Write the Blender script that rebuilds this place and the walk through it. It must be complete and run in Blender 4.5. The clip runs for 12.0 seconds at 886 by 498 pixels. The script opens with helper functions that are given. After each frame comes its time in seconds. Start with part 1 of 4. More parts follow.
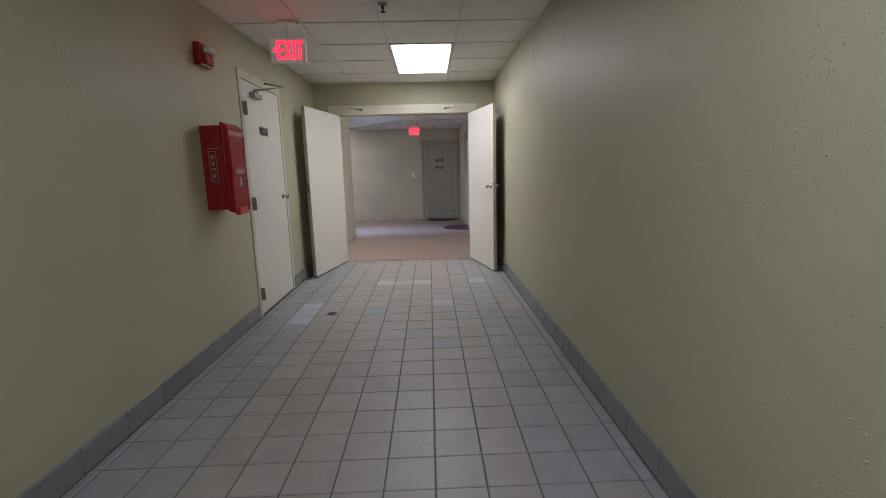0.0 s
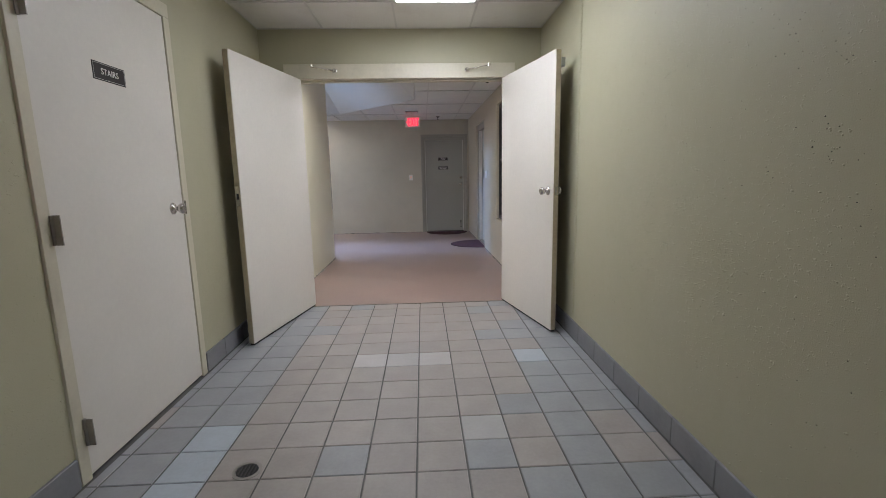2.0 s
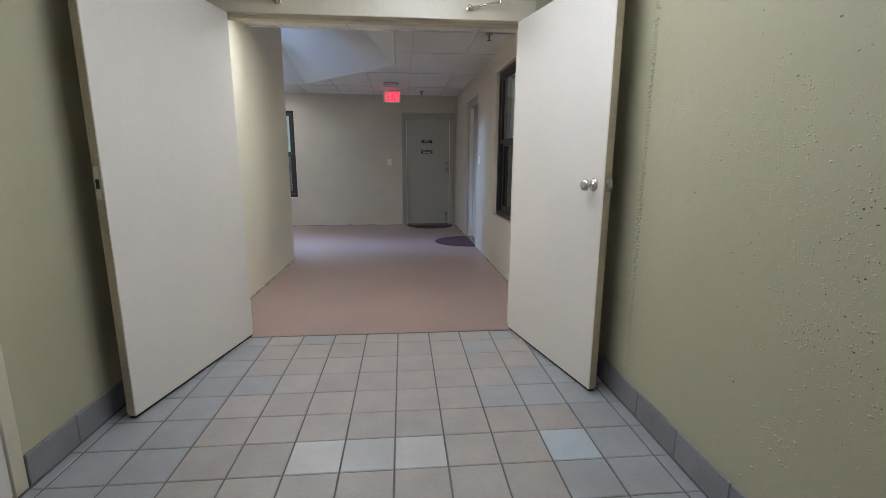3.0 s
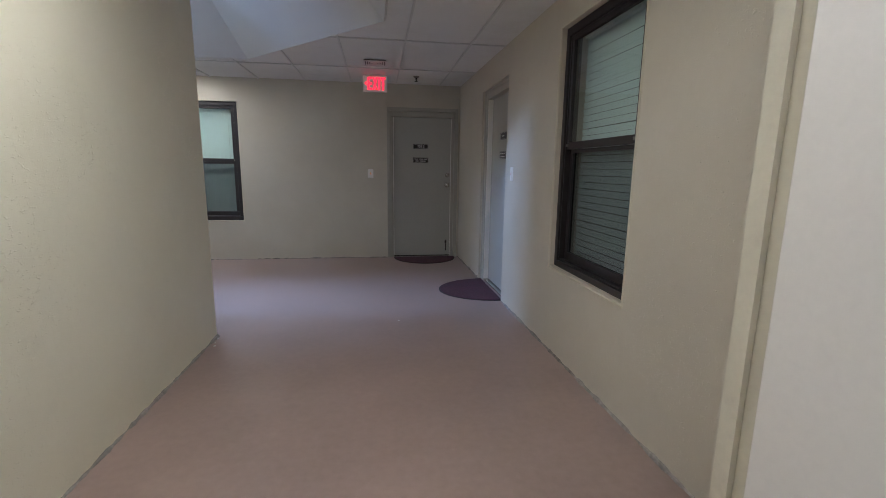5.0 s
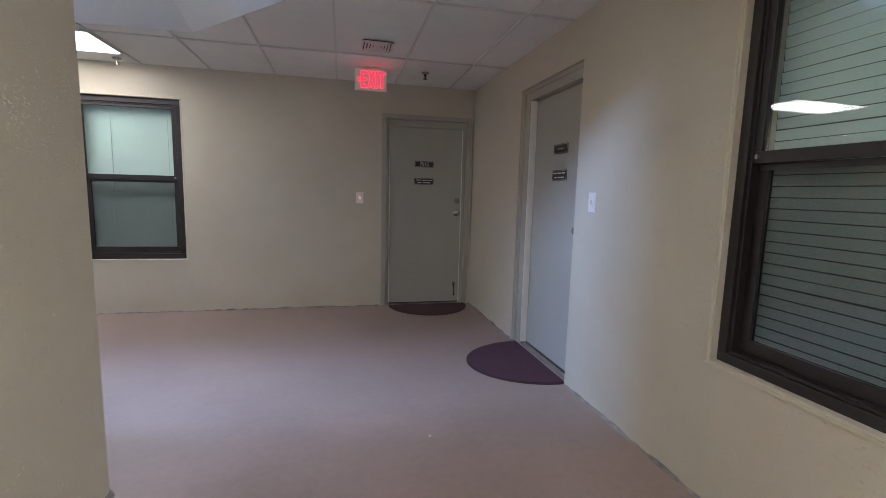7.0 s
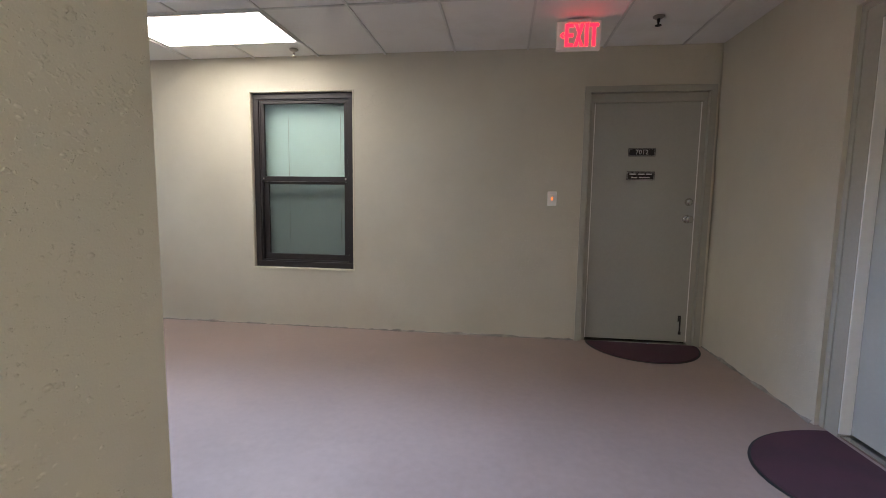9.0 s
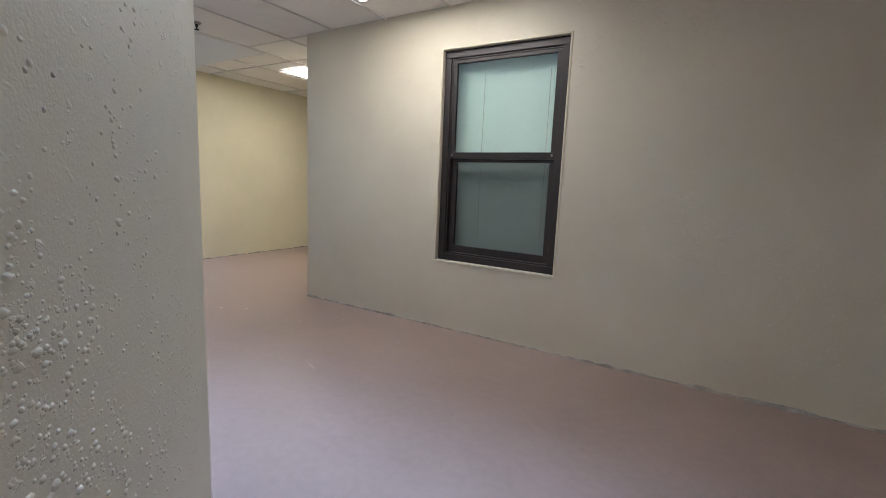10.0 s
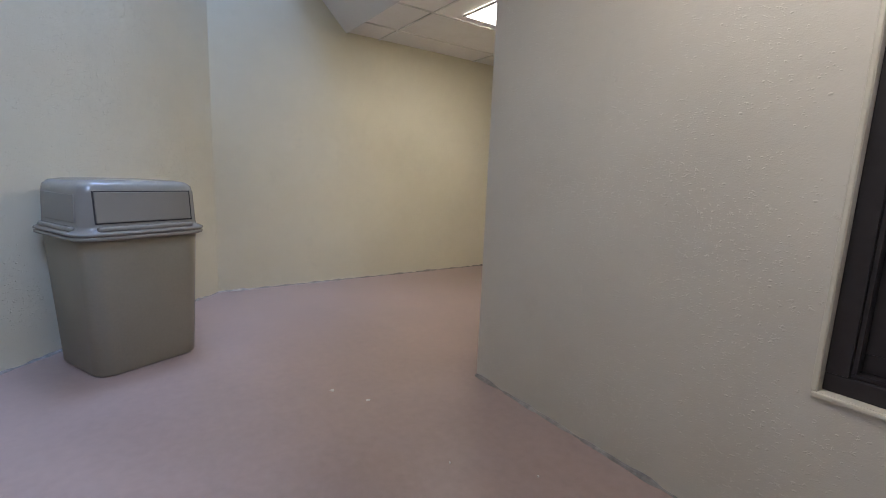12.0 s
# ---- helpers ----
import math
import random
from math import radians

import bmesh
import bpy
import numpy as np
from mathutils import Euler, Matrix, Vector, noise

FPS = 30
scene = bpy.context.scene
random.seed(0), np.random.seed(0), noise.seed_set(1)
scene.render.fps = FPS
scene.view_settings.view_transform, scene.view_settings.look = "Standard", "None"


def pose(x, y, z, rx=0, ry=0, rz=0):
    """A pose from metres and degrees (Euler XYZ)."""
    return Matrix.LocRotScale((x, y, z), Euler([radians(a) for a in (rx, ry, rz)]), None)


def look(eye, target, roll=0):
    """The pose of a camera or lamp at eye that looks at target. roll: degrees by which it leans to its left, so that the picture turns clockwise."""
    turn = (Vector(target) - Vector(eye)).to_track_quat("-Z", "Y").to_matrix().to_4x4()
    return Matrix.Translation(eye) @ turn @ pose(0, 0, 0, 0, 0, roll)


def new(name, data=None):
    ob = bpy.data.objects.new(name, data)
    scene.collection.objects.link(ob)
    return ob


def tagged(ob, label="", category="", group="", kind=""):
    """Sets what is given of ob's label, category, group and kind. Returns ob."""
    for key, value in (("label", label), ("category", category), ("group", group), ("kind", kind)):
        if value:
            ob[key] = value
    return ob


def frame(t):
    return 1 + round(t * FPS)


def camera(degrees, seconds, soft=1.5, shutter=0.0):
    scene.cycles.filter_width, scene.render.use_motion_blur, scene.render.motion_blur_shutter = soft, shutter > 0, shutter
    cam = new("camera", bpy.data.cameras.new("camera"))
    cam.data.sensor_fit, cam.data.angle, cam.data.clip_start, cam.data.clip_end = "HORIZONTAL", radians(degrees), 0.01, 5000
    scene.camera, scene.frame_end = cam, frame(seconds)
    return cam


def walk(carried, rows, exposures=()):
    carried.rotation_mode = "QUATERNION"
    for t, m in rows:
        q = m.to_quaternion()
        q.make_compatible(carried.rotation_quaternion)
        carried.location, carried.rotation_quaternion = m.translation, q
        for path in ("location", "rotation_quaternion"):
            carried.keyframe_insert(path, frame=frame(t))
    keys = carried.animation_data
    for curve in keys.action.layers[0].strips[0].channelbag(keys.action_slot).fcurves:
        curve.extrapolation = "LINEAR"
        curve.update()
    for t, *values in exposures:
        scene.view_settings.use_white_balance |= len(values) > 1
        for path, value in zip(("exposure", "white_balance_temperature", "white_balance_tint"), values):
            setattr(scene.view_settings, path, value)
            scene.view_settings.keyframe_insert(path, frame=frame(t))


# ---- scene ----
cam = camera(89.6, 12.0, soft=0.8)
PATH = [
    (0, (0.306, 0.196, 1.301), (0.358, 2.165, 0.95), -1.4),
    (0.5, (0.26, 0.791, 1.303), (0.289, 2.766, 0.992), -1.7),
    (1, (0.179, 1.318, 1.276), (0.211, 3.295, 0.977), -1.7),
    (1.5, (0.145, 1.903, 1.245), (0.193, 3.879, 0.943), -1.3),
    (2, (0.136, 2.477, 1.222), (0.219, 4.448, 0.892), -1.1),
    (2.5, (0.168, 3.05, 1.194), (0.289, 5.013, 0.829), -0.7),
    (3, (0.127, 3.646, 1.2), (0.303, 5.6, 0.811), 0.3),
    (3.2, (0.101, 3.896, 1.213), (0.295, 5.845, 0.811), 0.5),
    (5, (-0.019, 5.802, 1.251), (0.268, 7.748, 0.895), 0.8),
    (5.5, (-0.053, 6.26, 1.246), (0.267, 8.203, 0.899), 1.5),
    (6, (-0.135, 6.638, 1.251), (0.197, 8.584, 0.93), 1.3),
    (6.5, (-0.213, 7.027, 1.276), (0.181, 8.97, 1.007), 1.4),
    (6.7, (-0.255, 7.135, 1.269), (0.189, 9.068, 1.012), 1.5),
    (8.3, (-0.374, 7.744, 1.151), (-0.049, 9.703, 0.919), 0.9),
    (8.5, (-0.407, 7.909, 1.184), (-0.245, 9.89, 0.965), 0.8),
    (9, (-0.498, 8.307, 1.121), (-0.761, 10.279, 0.916), 0.8),
    (9.5, (-0.643, 8.731, 1.131), (-1.316, 10.598, 0.879), 1.7),
    (10, (-0.901, 9.181, 1.107), (-1.93, 10.871, 0.816), 2.4),
    (10.5, (-1.237, 9.619, 1.089), (-2.478, 11.159, 0.792), 2.0),
    (11, (-1.564, 10.021, 1.07), (-3.021, 11.357, 0.769), 1.0),
    (11.5, (-1.958, 10.349, 1.07), (-3.542, 11.529, 0.756), 1.0),
    (12, (-2.36, 10.564, 1.057), (-3.982, 11.689, 0.739), 2.3),
]
EXPOSURES = [(0.0, 0.16, 5950, 17), (1.0, 0.08, 5850, 16), (2.0, 0.22, 5850, 15), (3.0, 0.1, 5750, 13), (5.0, -0.18, 5800, 14), (5.7, 0.04, 5750, 14),
             (6.1, 0.14, 5750, 14), (6.5, 0.1, 5850, 15), (8.3, 0.24, 6500, 16), (9.0, 0.2, 6450, 14), (10.0, 0.04, 6200, 14), (10.5, -0.1, 5950, 14), (12.0, -0.26, 6050, 19)]
walk(cam, [(t, look(eye, target, roll)) for t, eye, target, roll in PATH], EXPOSURES)

# ---- world, light ----
world = bpy.data.worlds.new("sky")
scene.world = world
world.use_nodes = True
wn = world.node_tree.nodes
sky = wn.new("ShaderNodeTexSky")
sky.sky_type, sky.sun_disc = "NISHITA", False
sky.sun_elevation, sky.sun_rotation = radians(38), radians(200)
world.node_tree.links.new(sky.outputs[0], wn["Background"].inputs[0])
wn["Background"].inputs[1].default_value = 0.08

SKYLIGHT_WATTS, WEST_SKYLIGHT_WATTS, WELL_BEAM_WATTS = 240.0, 220.0, 155.0


def area_lamp(name, x, y, z, sx, sy, watts, colour):
    data = bpy.data.lights.new(name, "AREA")
    data.shape, data.size, data.size_y, data.energy, data.color = "RECTANGLE", sx, sy, watts, colour
    lamp = new(name, data)
    lamp.matrix_world = pose(x, y, z)
    return lamp


area_lamp("skylight_daylight", -1.75, 10.06, 4.9, 2.0, 0.6, SKYLIGHT_WATTS, (0.40, 0.60, 1.0))
area_lamp("west_skylight_daylight", -5.7, 11.0, 5.2, 1.4, 1.2, WEST_SKYLIGHT_WATTS, (0.40, 0.60, 1.0))
# Added narrow lamp hung inside the well, aimed to brighten the east wall
well_beam = area_lamp("added_well_beam", 0, 0, 0, 1.5, 1.2, WELL_BEAM_WATTS, (0.39, 0.59, 1.0))
well_beam.matrix_world = look((-4.75, 10.36, 4.85), (1.12, 9.6, 0.6))
well_beam.data.spread = radians(85)


# ---- materials ----
def shader(name):
    m = bpy.data.materials.new(name)
    m.use_nodes = True
    nodes, links = m.node_tree.nodes, m.node_tree.links
    return m, nodes, links, nodes["Principled BSDF"]


def noise_node(nodes, links, vector, scale, detail=4.0, rough=0.55):
    n = nodes.new("ShaderNodeTexNoise")
    n.inputs["Scale"].default_value, n.inputs["Detail"].default_value, n.inputs["Roughness"].default_value = scale, detail, rough
    links.new(vector, n.inputs["Vector"])
    return n.outputs["Fac"]


def remap(nodes, links, value, a, b, c, d):
    n = nodes.new("ShaderNodeMapRange")
    for i, v in zip((1, 2, 3, 4), (a, b, c, d)):
        n.inputs[i].default_value = v
    links.new(value, n.inputs[0])
    return n.outputs[0]


def maths(nodes, links, op, a, b):
    n = nodes.new("ShaderNodeMath")
    n.operation = op
    for i, v in enumerate((a, b)):
        if isinstance(v, (int, float)):
            n.inputs[i].default_value = v
        else:
            links.new(v, n.inputs[i])
    return n.outputs[0]


def mixed(nodes, links, fac, a, b):
    n = nodes.new("ShaderNodeMix")
    n.data_type = "RGBA"
    for i, v in ((0, fac), (6, a), (7, b)):
        if isinstance(v, (int, float)):
            n.inputs[i].default_value = v
        elif isinstance(v, tuple):
            n.inputs[i].default_value = (*v, 1)
        else:
            links.new(v, n.inputs[i])
    return n.outputs[2]


def surface(name, colour, rough=0.5, metal=0.0, vary=0.12, coarse=1.6, fine=45.0, bump=0.15, bump_scale=120.0, depth=0.001,
            random_vary=0.0, spec=0.5, stain=None, stain_amount=0.0):
    """A painted, plastic, metal or tile surface with colour and gloss that vary at two scales, and fine relief."""
    m, nodes, links, bsdf = shader(name)
    place = nodes.new("ShaderNodeNewGeometry").outputs["Position"]
    big, small = noise_node(nodes, links, place, coarse), noise_node(nodes, links, place, fine)
    blend = maths(nodes, links, "ADD", maths(nodes, links, "MULTIPLY", big, 0.65), maths(nodes, links, "MULTIPLY", small, 0.35))
    dark, light = tuple(c * (1 - vary) for c in colour), tuple(min(1, c * (1 + vary)) for c in colour)
    base = mixed(nodes, links, remap(nodes, links, blend, 0.35, 0.65, 0, 1), dark, light)
    if random_vary:
        info = nodes.new("ShaderNodeObjectInfo").outputs["Random"]
        gain = remap(nodes, links, info, 0, 1, 1 - random_vary, 1 + random_vary)
        scale = nodes.new("ShaderNodeVectorMath")
        scale.operation = "SCALE"
        links.new(base, scale.inputs[0])
        links.new(gain, scale.inputs["Scale"])
        base = scale.outputs[0]
    if stain:
        spots = remap(nodes, links, noise_node(nodes, links, place, 2.3, 7.0, 0.7), 0.52, 0.72, 0, stain_amount)
        base = mixed(nodes, links, spots, base, stain)
    links.new(base, bsdf.inputs["Base Color"])
    links.new(remap(nodes, links, blend, 0.3, 0.7, max(0.02, rough - 0.08), min(1, rough + 0.08)), bsdf.inputs["Roughness"])
    bsdf.inputs["Metallic"].default_value = metal
    bsdf.inputs["Specular IOR Level"].default_value = spec
    if bump:
        b = nodes.new("ShaderNodeBump")
        b.inputs["Strength"].default_value, b.inputs["Distance"].default_value = bump, depth
        links.new(noise_node(nodes, links, place, bump_scale), b.inputs["Height"])
        links.new(b.outputs[0], bsdf.inputs["Normal"])
    return m


def stucco(name, colour, warm, relief=1.0, coarse_amount=1.0):
    """Rolled paint over knock-down plaster: flat-topped splats in loose drifts, with orange-peel between them and faint scuffs."""
    m, nodes, links, bsdf = shader(name)
    place = nodes.new("ShaderNodeNewGeometry").outputs["Position"]
    warp = nodes.new("ShaderNodeVectorMath")
    warp.operation = "MULTIPLY"
    warp.inputs[1].default_value = (1.0, 1.0, 1.35)
    links.new(place, warp.inputs[0])
    splat = remap(nodes, links, noise_node(nodes, links, warp.outputs[0], 58.0, 2.5, 0.55), 0.63, 0.70, 0, 1)
    drift = remap(nodes, links, noise_node(nodes, links, place, 2.2, 4.0), 0.42, 0.60, 0.08, 1)
    crumbs = remap(nodes, links, noise_node(nodes, links, place, 120.0, 2.0), 0.66, 0.75, 0, 0.7)
    peel = maths(nodes, links, "MULTIPLY", noise_node(nodes, links, place, 210.0, 3.0), 0.16)
    swell = maths(nodes, links, "MULTIPLY", noise_node(nodes, links, place, 7.0, 2.0), 0.9)
    lumps = maths(nodes, links, "MULTIPLY", maths(nodes, links, "MULTIPLY", maths(nodes, links, "ADD", splat, crumbs), drift), coarse_amount)
    height = maths(nodes, links, "ADD", maths(nodes, links, "ADD", lumps, peel), swell)
    b = nodes.new("ShaderNodeBump")
    b.inputs["Strength"].default_value, b.inputs["Distance"].default_value = 0.75 * relief, 0.004
    links.new(height, b.inputs["Height"])
    links.new(b.outputs[0], bsdf.inputs["Normal"])
    tone = remap(nodes, links, noise_node(nodes, links, place, 0.9, 6.0, 0.62), 0.3, 0.7, 0, 1)
    base = mixed(nodes, links, tone, colour, warm)
    scuff = remap(nodes, links, noise_node(nodes, links, place, 3.4, 8.0, 0.72), 0.60, 0.80, 0, 0.22)
    base = mixed(nodes, links, scuff, base, tuple(c * 0.7 for c in colour))
    links.new(base, bsdf.inputs["Base Color"])
    links.new(remap(nodes, links, tone, 0, 1, 0.42, 0.58), bsdf.inputs["Roughness"])
    bsdf.inputs["Specular IOR Level"].default_value = 0.4
    return m


def glowing(name, colour, strength):
    m, nodes, links, bsdf = shader(name)
    bsdf.inputs["Base Color"].default_value = (*[0.6 * c for c in colour], 1)
    bsdf.inputs["Emission Color"].default_value = (*colour, 1)
    bsdf.inputs["Emission Strength"].default_value = strength
    return m


def clear(name, colour, rough=0.0, ior=1.5):
    m, nodes, links, bsdf = shader(name)
    bsdf.inputs["Base Color"].default_value = (*colour, 1)
    bsdf.inputs["Transmission Weight"].default_value = 1.0
    bsdf.inputs["Roughness"].default_value, bsdf.inputs["IOR"].default_value = rough, ior
    return m


OLIVE = stucco("olive_stucco_paint", (0.43, 0.405, 0.275), (0.48, 0.455, 0.32), 1.0, 0.45)
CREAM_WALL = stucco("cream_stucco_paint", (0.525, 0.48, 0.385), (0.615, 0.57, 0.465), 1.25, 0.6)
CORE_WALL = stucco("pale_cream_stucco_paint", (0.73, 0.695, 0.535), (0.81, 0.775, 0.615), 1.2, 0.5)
YELLOW_WALL = stucco("pale_yellow_stucco_paint", (0.575, 0.53, 0.39), (0.655, 0.61, 0.46), 1.5, 0.9)
DOOR_CREAM = surface("cream_door_paint", (0.70, 0.66, 0.60), 0.42, vary=0.04, bump=0.12, bump_scale=260)
FRAME_CREAM = surface("cream_frame_paint", (0.60, 0.555, 0.43), 0.38, vary=0.06, bump=0.2, bump_scale=90, stain=(0.3, 0.27, 0.2), stain_amount=0.25)
EDGE_WOOD = surface("worn_door_edge", (0.42, 0.36, 0.25), 0.55, vary=0.2, stain=(0.16, 0.12, 0.08), stain_amount=0.5)
DOOR_TAUPE = surface("taupe_door_paint", (0.395, 0.385, 0.335), 0.4, vary=0.05, bump=0.1, bump_scale=220)
FRAME_TAUPE = surface("taupe_frame_paint", (0.40, 0.38, 0.32), 0.4, vary=0.07, bump=0.2, bump_scale=100)
CEIL_TILE = surface("acoustic_tile", (0.80, 0.79, 0.76), 0.9, vary=0.05, coarse=0.8, fine=160, bump=0.7, bump_scale=240, depth=0.002, spec=0.2, stain=(0.5, 0.45, 0.36), stain_amount=0.2)
T_BAR = surface("ceiling_grid_metal", (0.66, 0.65, 0.62), 0.45, vary=0.06)
WELL_PAINT = stucco("white_well_paint", (0.68, 0.67, 0.64), (0.72, 0.71, 0.68), 0.5, 0.3)
TILE_TAN = surface("tan_floor_tile", (0.335, 0.303, 0.278), 0.42, vary=0.10, coarse=6, fine=60, bump=0.12, bump_scale=70, random_vary=0.05, stain=(0.2, 0.18, 0.16), stain_amount=0.14)
TILE_GREY = surface("blue_grey_floor_tile", (0.29, 0.295, 0.302), 0.42, vary=0.10, coarse=6, fine=60, bump=0.12, bump_scale=70, random_vary=0.05, stain=(0.17, 0.17, 0.17), stain_amount=0.14)
TILE_SKY = surface("pale_blue_floor_tile", (0.40, 0.445, 0.49), 0.36, vary=0.08, coarse=6, fine=60, bump=0.1, bump_scale=70, random_vary=0.05)
TILE_PALE = surface("pale_floor_tile", (0.42, 0.41, 0.40), 0.38, vary=0.08, coarse=6, fine=60, bump=0.1, bump_scale=70, random_vary=0.08)
GROUT = surface("dark_grout", (0.125, 0.12, 0.115), 0.9, vary=0.3, fine=90, bump=0.5, bump_scale=200)
BASE_GREY = surface("grey_base_tile", (0.22, 0.22, 0.23), 0.4, vary=0.12, coarse=4, random_vary=0.08, stain=(0.12, 0.12, 0.12), stain_amount=0.4)
COATING = surface("rose_brown_floor_coating", (0.325, 0.237, 0.20), 0.36, vary=0.12, coarse=1.3, fine=24, bump=0.25, bump_scale=320, depth=0.0008, stain=(0.46, 0.33, 0.28), stain_amount=0.14)
BRONZE = surface("dark_bronze_aluminium", (0.035, 0.030, 0.030), 0.42, metal=0.35, vary=0.2, bump=0.05)
GLASS = clear("tinted_window_glass", (0.86, 0.97, 0.95))
LOWER_GLASS = clear("darker_lower_glass", (0.34, 0.39, 0.385), 0.03)
BLIND = surface("off_white_blind", (0.66, 0.74, 0.71), 0.6, vary=0.05)
ROOM_SHADE = surface("painted_room_shade", (0.10, 0.11, 0.11), 0.9)
CHROME = surface("brushed_chrome", (0.62, 0.60, 0.56), 0.22, metal=1.0, vary=0.06, bump=0.03)
STEEL = surface("dull_steel", (0.34, 0.32, 0.29), 0.4, metal=0.9, vary=0.15)
GREY_METAL = surface("grey_painted_metal", (0.33, 0.34, 0.35), 0.4, metal=0.4, vary=0.1)
# Real rubber and dark parts; also black fill where gaps hold only shade
BLACK_RUBBER_AND_GAPS = surface("black_rubber_and_gap_shade", (0.015, 0.015, 0.015), 0.7, vary=0.3)
SIGN_BLACK = surface("dark_brown_sign_plastic", (0.02, 0.016, 0.015), 0.35, vary=0.1)
SIGN_WHITE = surface("white_engraving", (0.75, 0.73, 0.70), 0.5, vary=0.03)
RED = surface("red_plastic", (0.32, 0.008, 0.014), 0.32, vary=0.12, coarse=5, bump=0.06)
RED_COVER = surface("smoky_red_cover", (0.62, 0.020, 0.030), 0.22, vary=0.15, coarse=4, bump=0.0)
RED_COVER.node_tree.nodes["Principled BSDF"].inputs["Transmission Weight"].default_value = 0.9
RED_BRIGHT = surface("bright_red_plastic", (0.62, 0.03, 0.03), 0.3, vary=0.1)
WHITE_PLASTIC = surface("white_plastic", (0.83, 0.81, 0.77), 0.35, vary=0.04)
LENS = surface("clear_strobe_lens", (0.75, 0.75, 0.78), 0.1, vary=0.05)
BIN_TAN = surface("taupe_bin_plastic", (0.245, 0.222, 0.165), 0.38, vary=0.07, coarse=3, fine=80, bump=0.12, bump_scale=300)
BIN_LID = surface("grey_bin_lid_plastic", (0.238, 0.224, 0.19), 0.15, vary=0.03, coarse=3, fine=20, bump=0.0)
MAT_PLUM = surface("plum_ribbed_mat", (0.07, 0.025, 0.036), 0.9, vary=0.25, coarse=6, fine=120, bump=0.9, bump_scale=350, depth=0.003)
EXIT_RED = glowing("exit_letter_red", (1.0, 0.012, 0.03), 3.4)
EXIT_BODY = glowing("exit_face_plastic", (0.9, 0.75, 0.66), 0.10)
PANEL_COOL = glowing("cool_lamp_diffuser", (0.97, 0.97, 0.94), 11.5)
PANEL_BACK = glowing("older_lamp_diffuser", (0.93, 0.97, 1.0), 10.5)
PANEL_SOFT = glowing("neutral_lamp_diffuser", (1.0, 0.96, 0.87), 11.0)
PANEL_YELLOW = glowing("yellow_lamp_diffuser", (1.0, 0.95, 0.81), 20.0)
PANEL_WARM = glowing("warm_lamp_diffuser", (1.0, 0.95, 0.85), 12.0)
NEON = glowing("switch_pilot_light", (1.0, 0.22, 0.06), 2.2)
BEAD = surface("grimy_sealant", (0.30, 0.28, 0.25), 0.8, vary=0.35, coarse=12, fine=70, bump=0.6, stain=(0.05, 0.042, 0.036), stain_amount=0.85)
SCRAPE = surface("scraped_coating", (0.44, 0.35, 0.31), 0.6, vary=0.2)
CRUST_SHADE = surface("plaster_crust_shade", (0.09, 0.08, 0.062), 0.9, vary=0.3)
PINK = surface("unlit_pink_lens", (0.7, 0.5, 0.45), 0.3)
CHIP = surface("bare_plaster_chips", (0.62, 0.60, 0.56), 0.9, vary=0.2)


# ---- builders ----
def add_box(bm, x0, y0, z0, x1, y1, z1, bevel=0.0, segments=2):
    made = bmesh.ops.create_cube(bm, size=1.0, matrix=Matrix.Translation(((x0 + x1) / 2, (y0 + y1) / 2, (z0 + z1) / 2))
                                 @ Matrix.Diagonal((abs(x1 - x0), abs(y1 - y0), abs(z1 - z0), 1)))
    if bevel:
        edges = list({e for v in made["verts"] for e in v.link_edges})
        bmesh.ops.bevel(bm, geom=edges, offset=bevel, segments=segments, affect="EDGES", profile=0.5)
    return bm


def add_tube(bm, p, q, r, r2=None, segments=16):
    p, q = Vector(p), Vector(q)
    way = q - p
    m = Matrix.Translation((p + q) / 2) @ way.to_track_quat("Z", "Y").to_matrix().to_4x4()
    bmesh.ops.create_cone(bm, cap_ends=True, segments=segments, radius1=r, radius2=r if r2 is None else r2, depth=way.length, matrix=m)
    return bm


def add_turned(bm, profile, m, segments=20):
    """A turned body: profile of (radius, height) about the z axis of m."""
    rings = []
    for r, h in profile:
        rings.append([bm.verts.new(m @ Vector((r * math.cos(a), r * math.sin(a), h))) for a in (2 * math.pi * k / segments for k in range(segments))])
    for a, b in zip(rings, rings[1:]):
        for k in range(segments):
            bm.faces.new((a[k], a[(k + 1) % segments], b[(k + 1) % segments], b[k]))
    bm.faces.new(rings[-1])
    bm.faces.new(list(reversed(rings[0])))
    return bm


def box_mesh(*args, bevel=0.0, segments=2):
    return add_box(bmesh.new(), *args, bevel=bevel, segments=segments)


def finish(bm, material, smooth=False):
    bmesh.ops.recalc_face_normals(bm, faces=bm.faces[:])
    data = bpy.data.meshes.new("shape")
    for f in bm.faces:
        f.smooth = smooth
    bm.to_mesh(data)
    bm.free()
    data.materials.append(material)
    return data


def part(name, bm, material, parent=None, label="", smooth=False):
    ob = new(name, finish(bm, material, smooth))
    if parent:
        ob.parent = parent
    if label:
        ob["label"] = label
    return ob


def thing(name, m, label, category, group=""):
    ob = new(name)
    ob.matrix_world = m
    ob.empty_display_size = 0.1
    return tagged(ob, label, category, group)


def structure(name, bm, material, label, category):
    return tagged(part(name, bm, material), label, category, kind="structure")


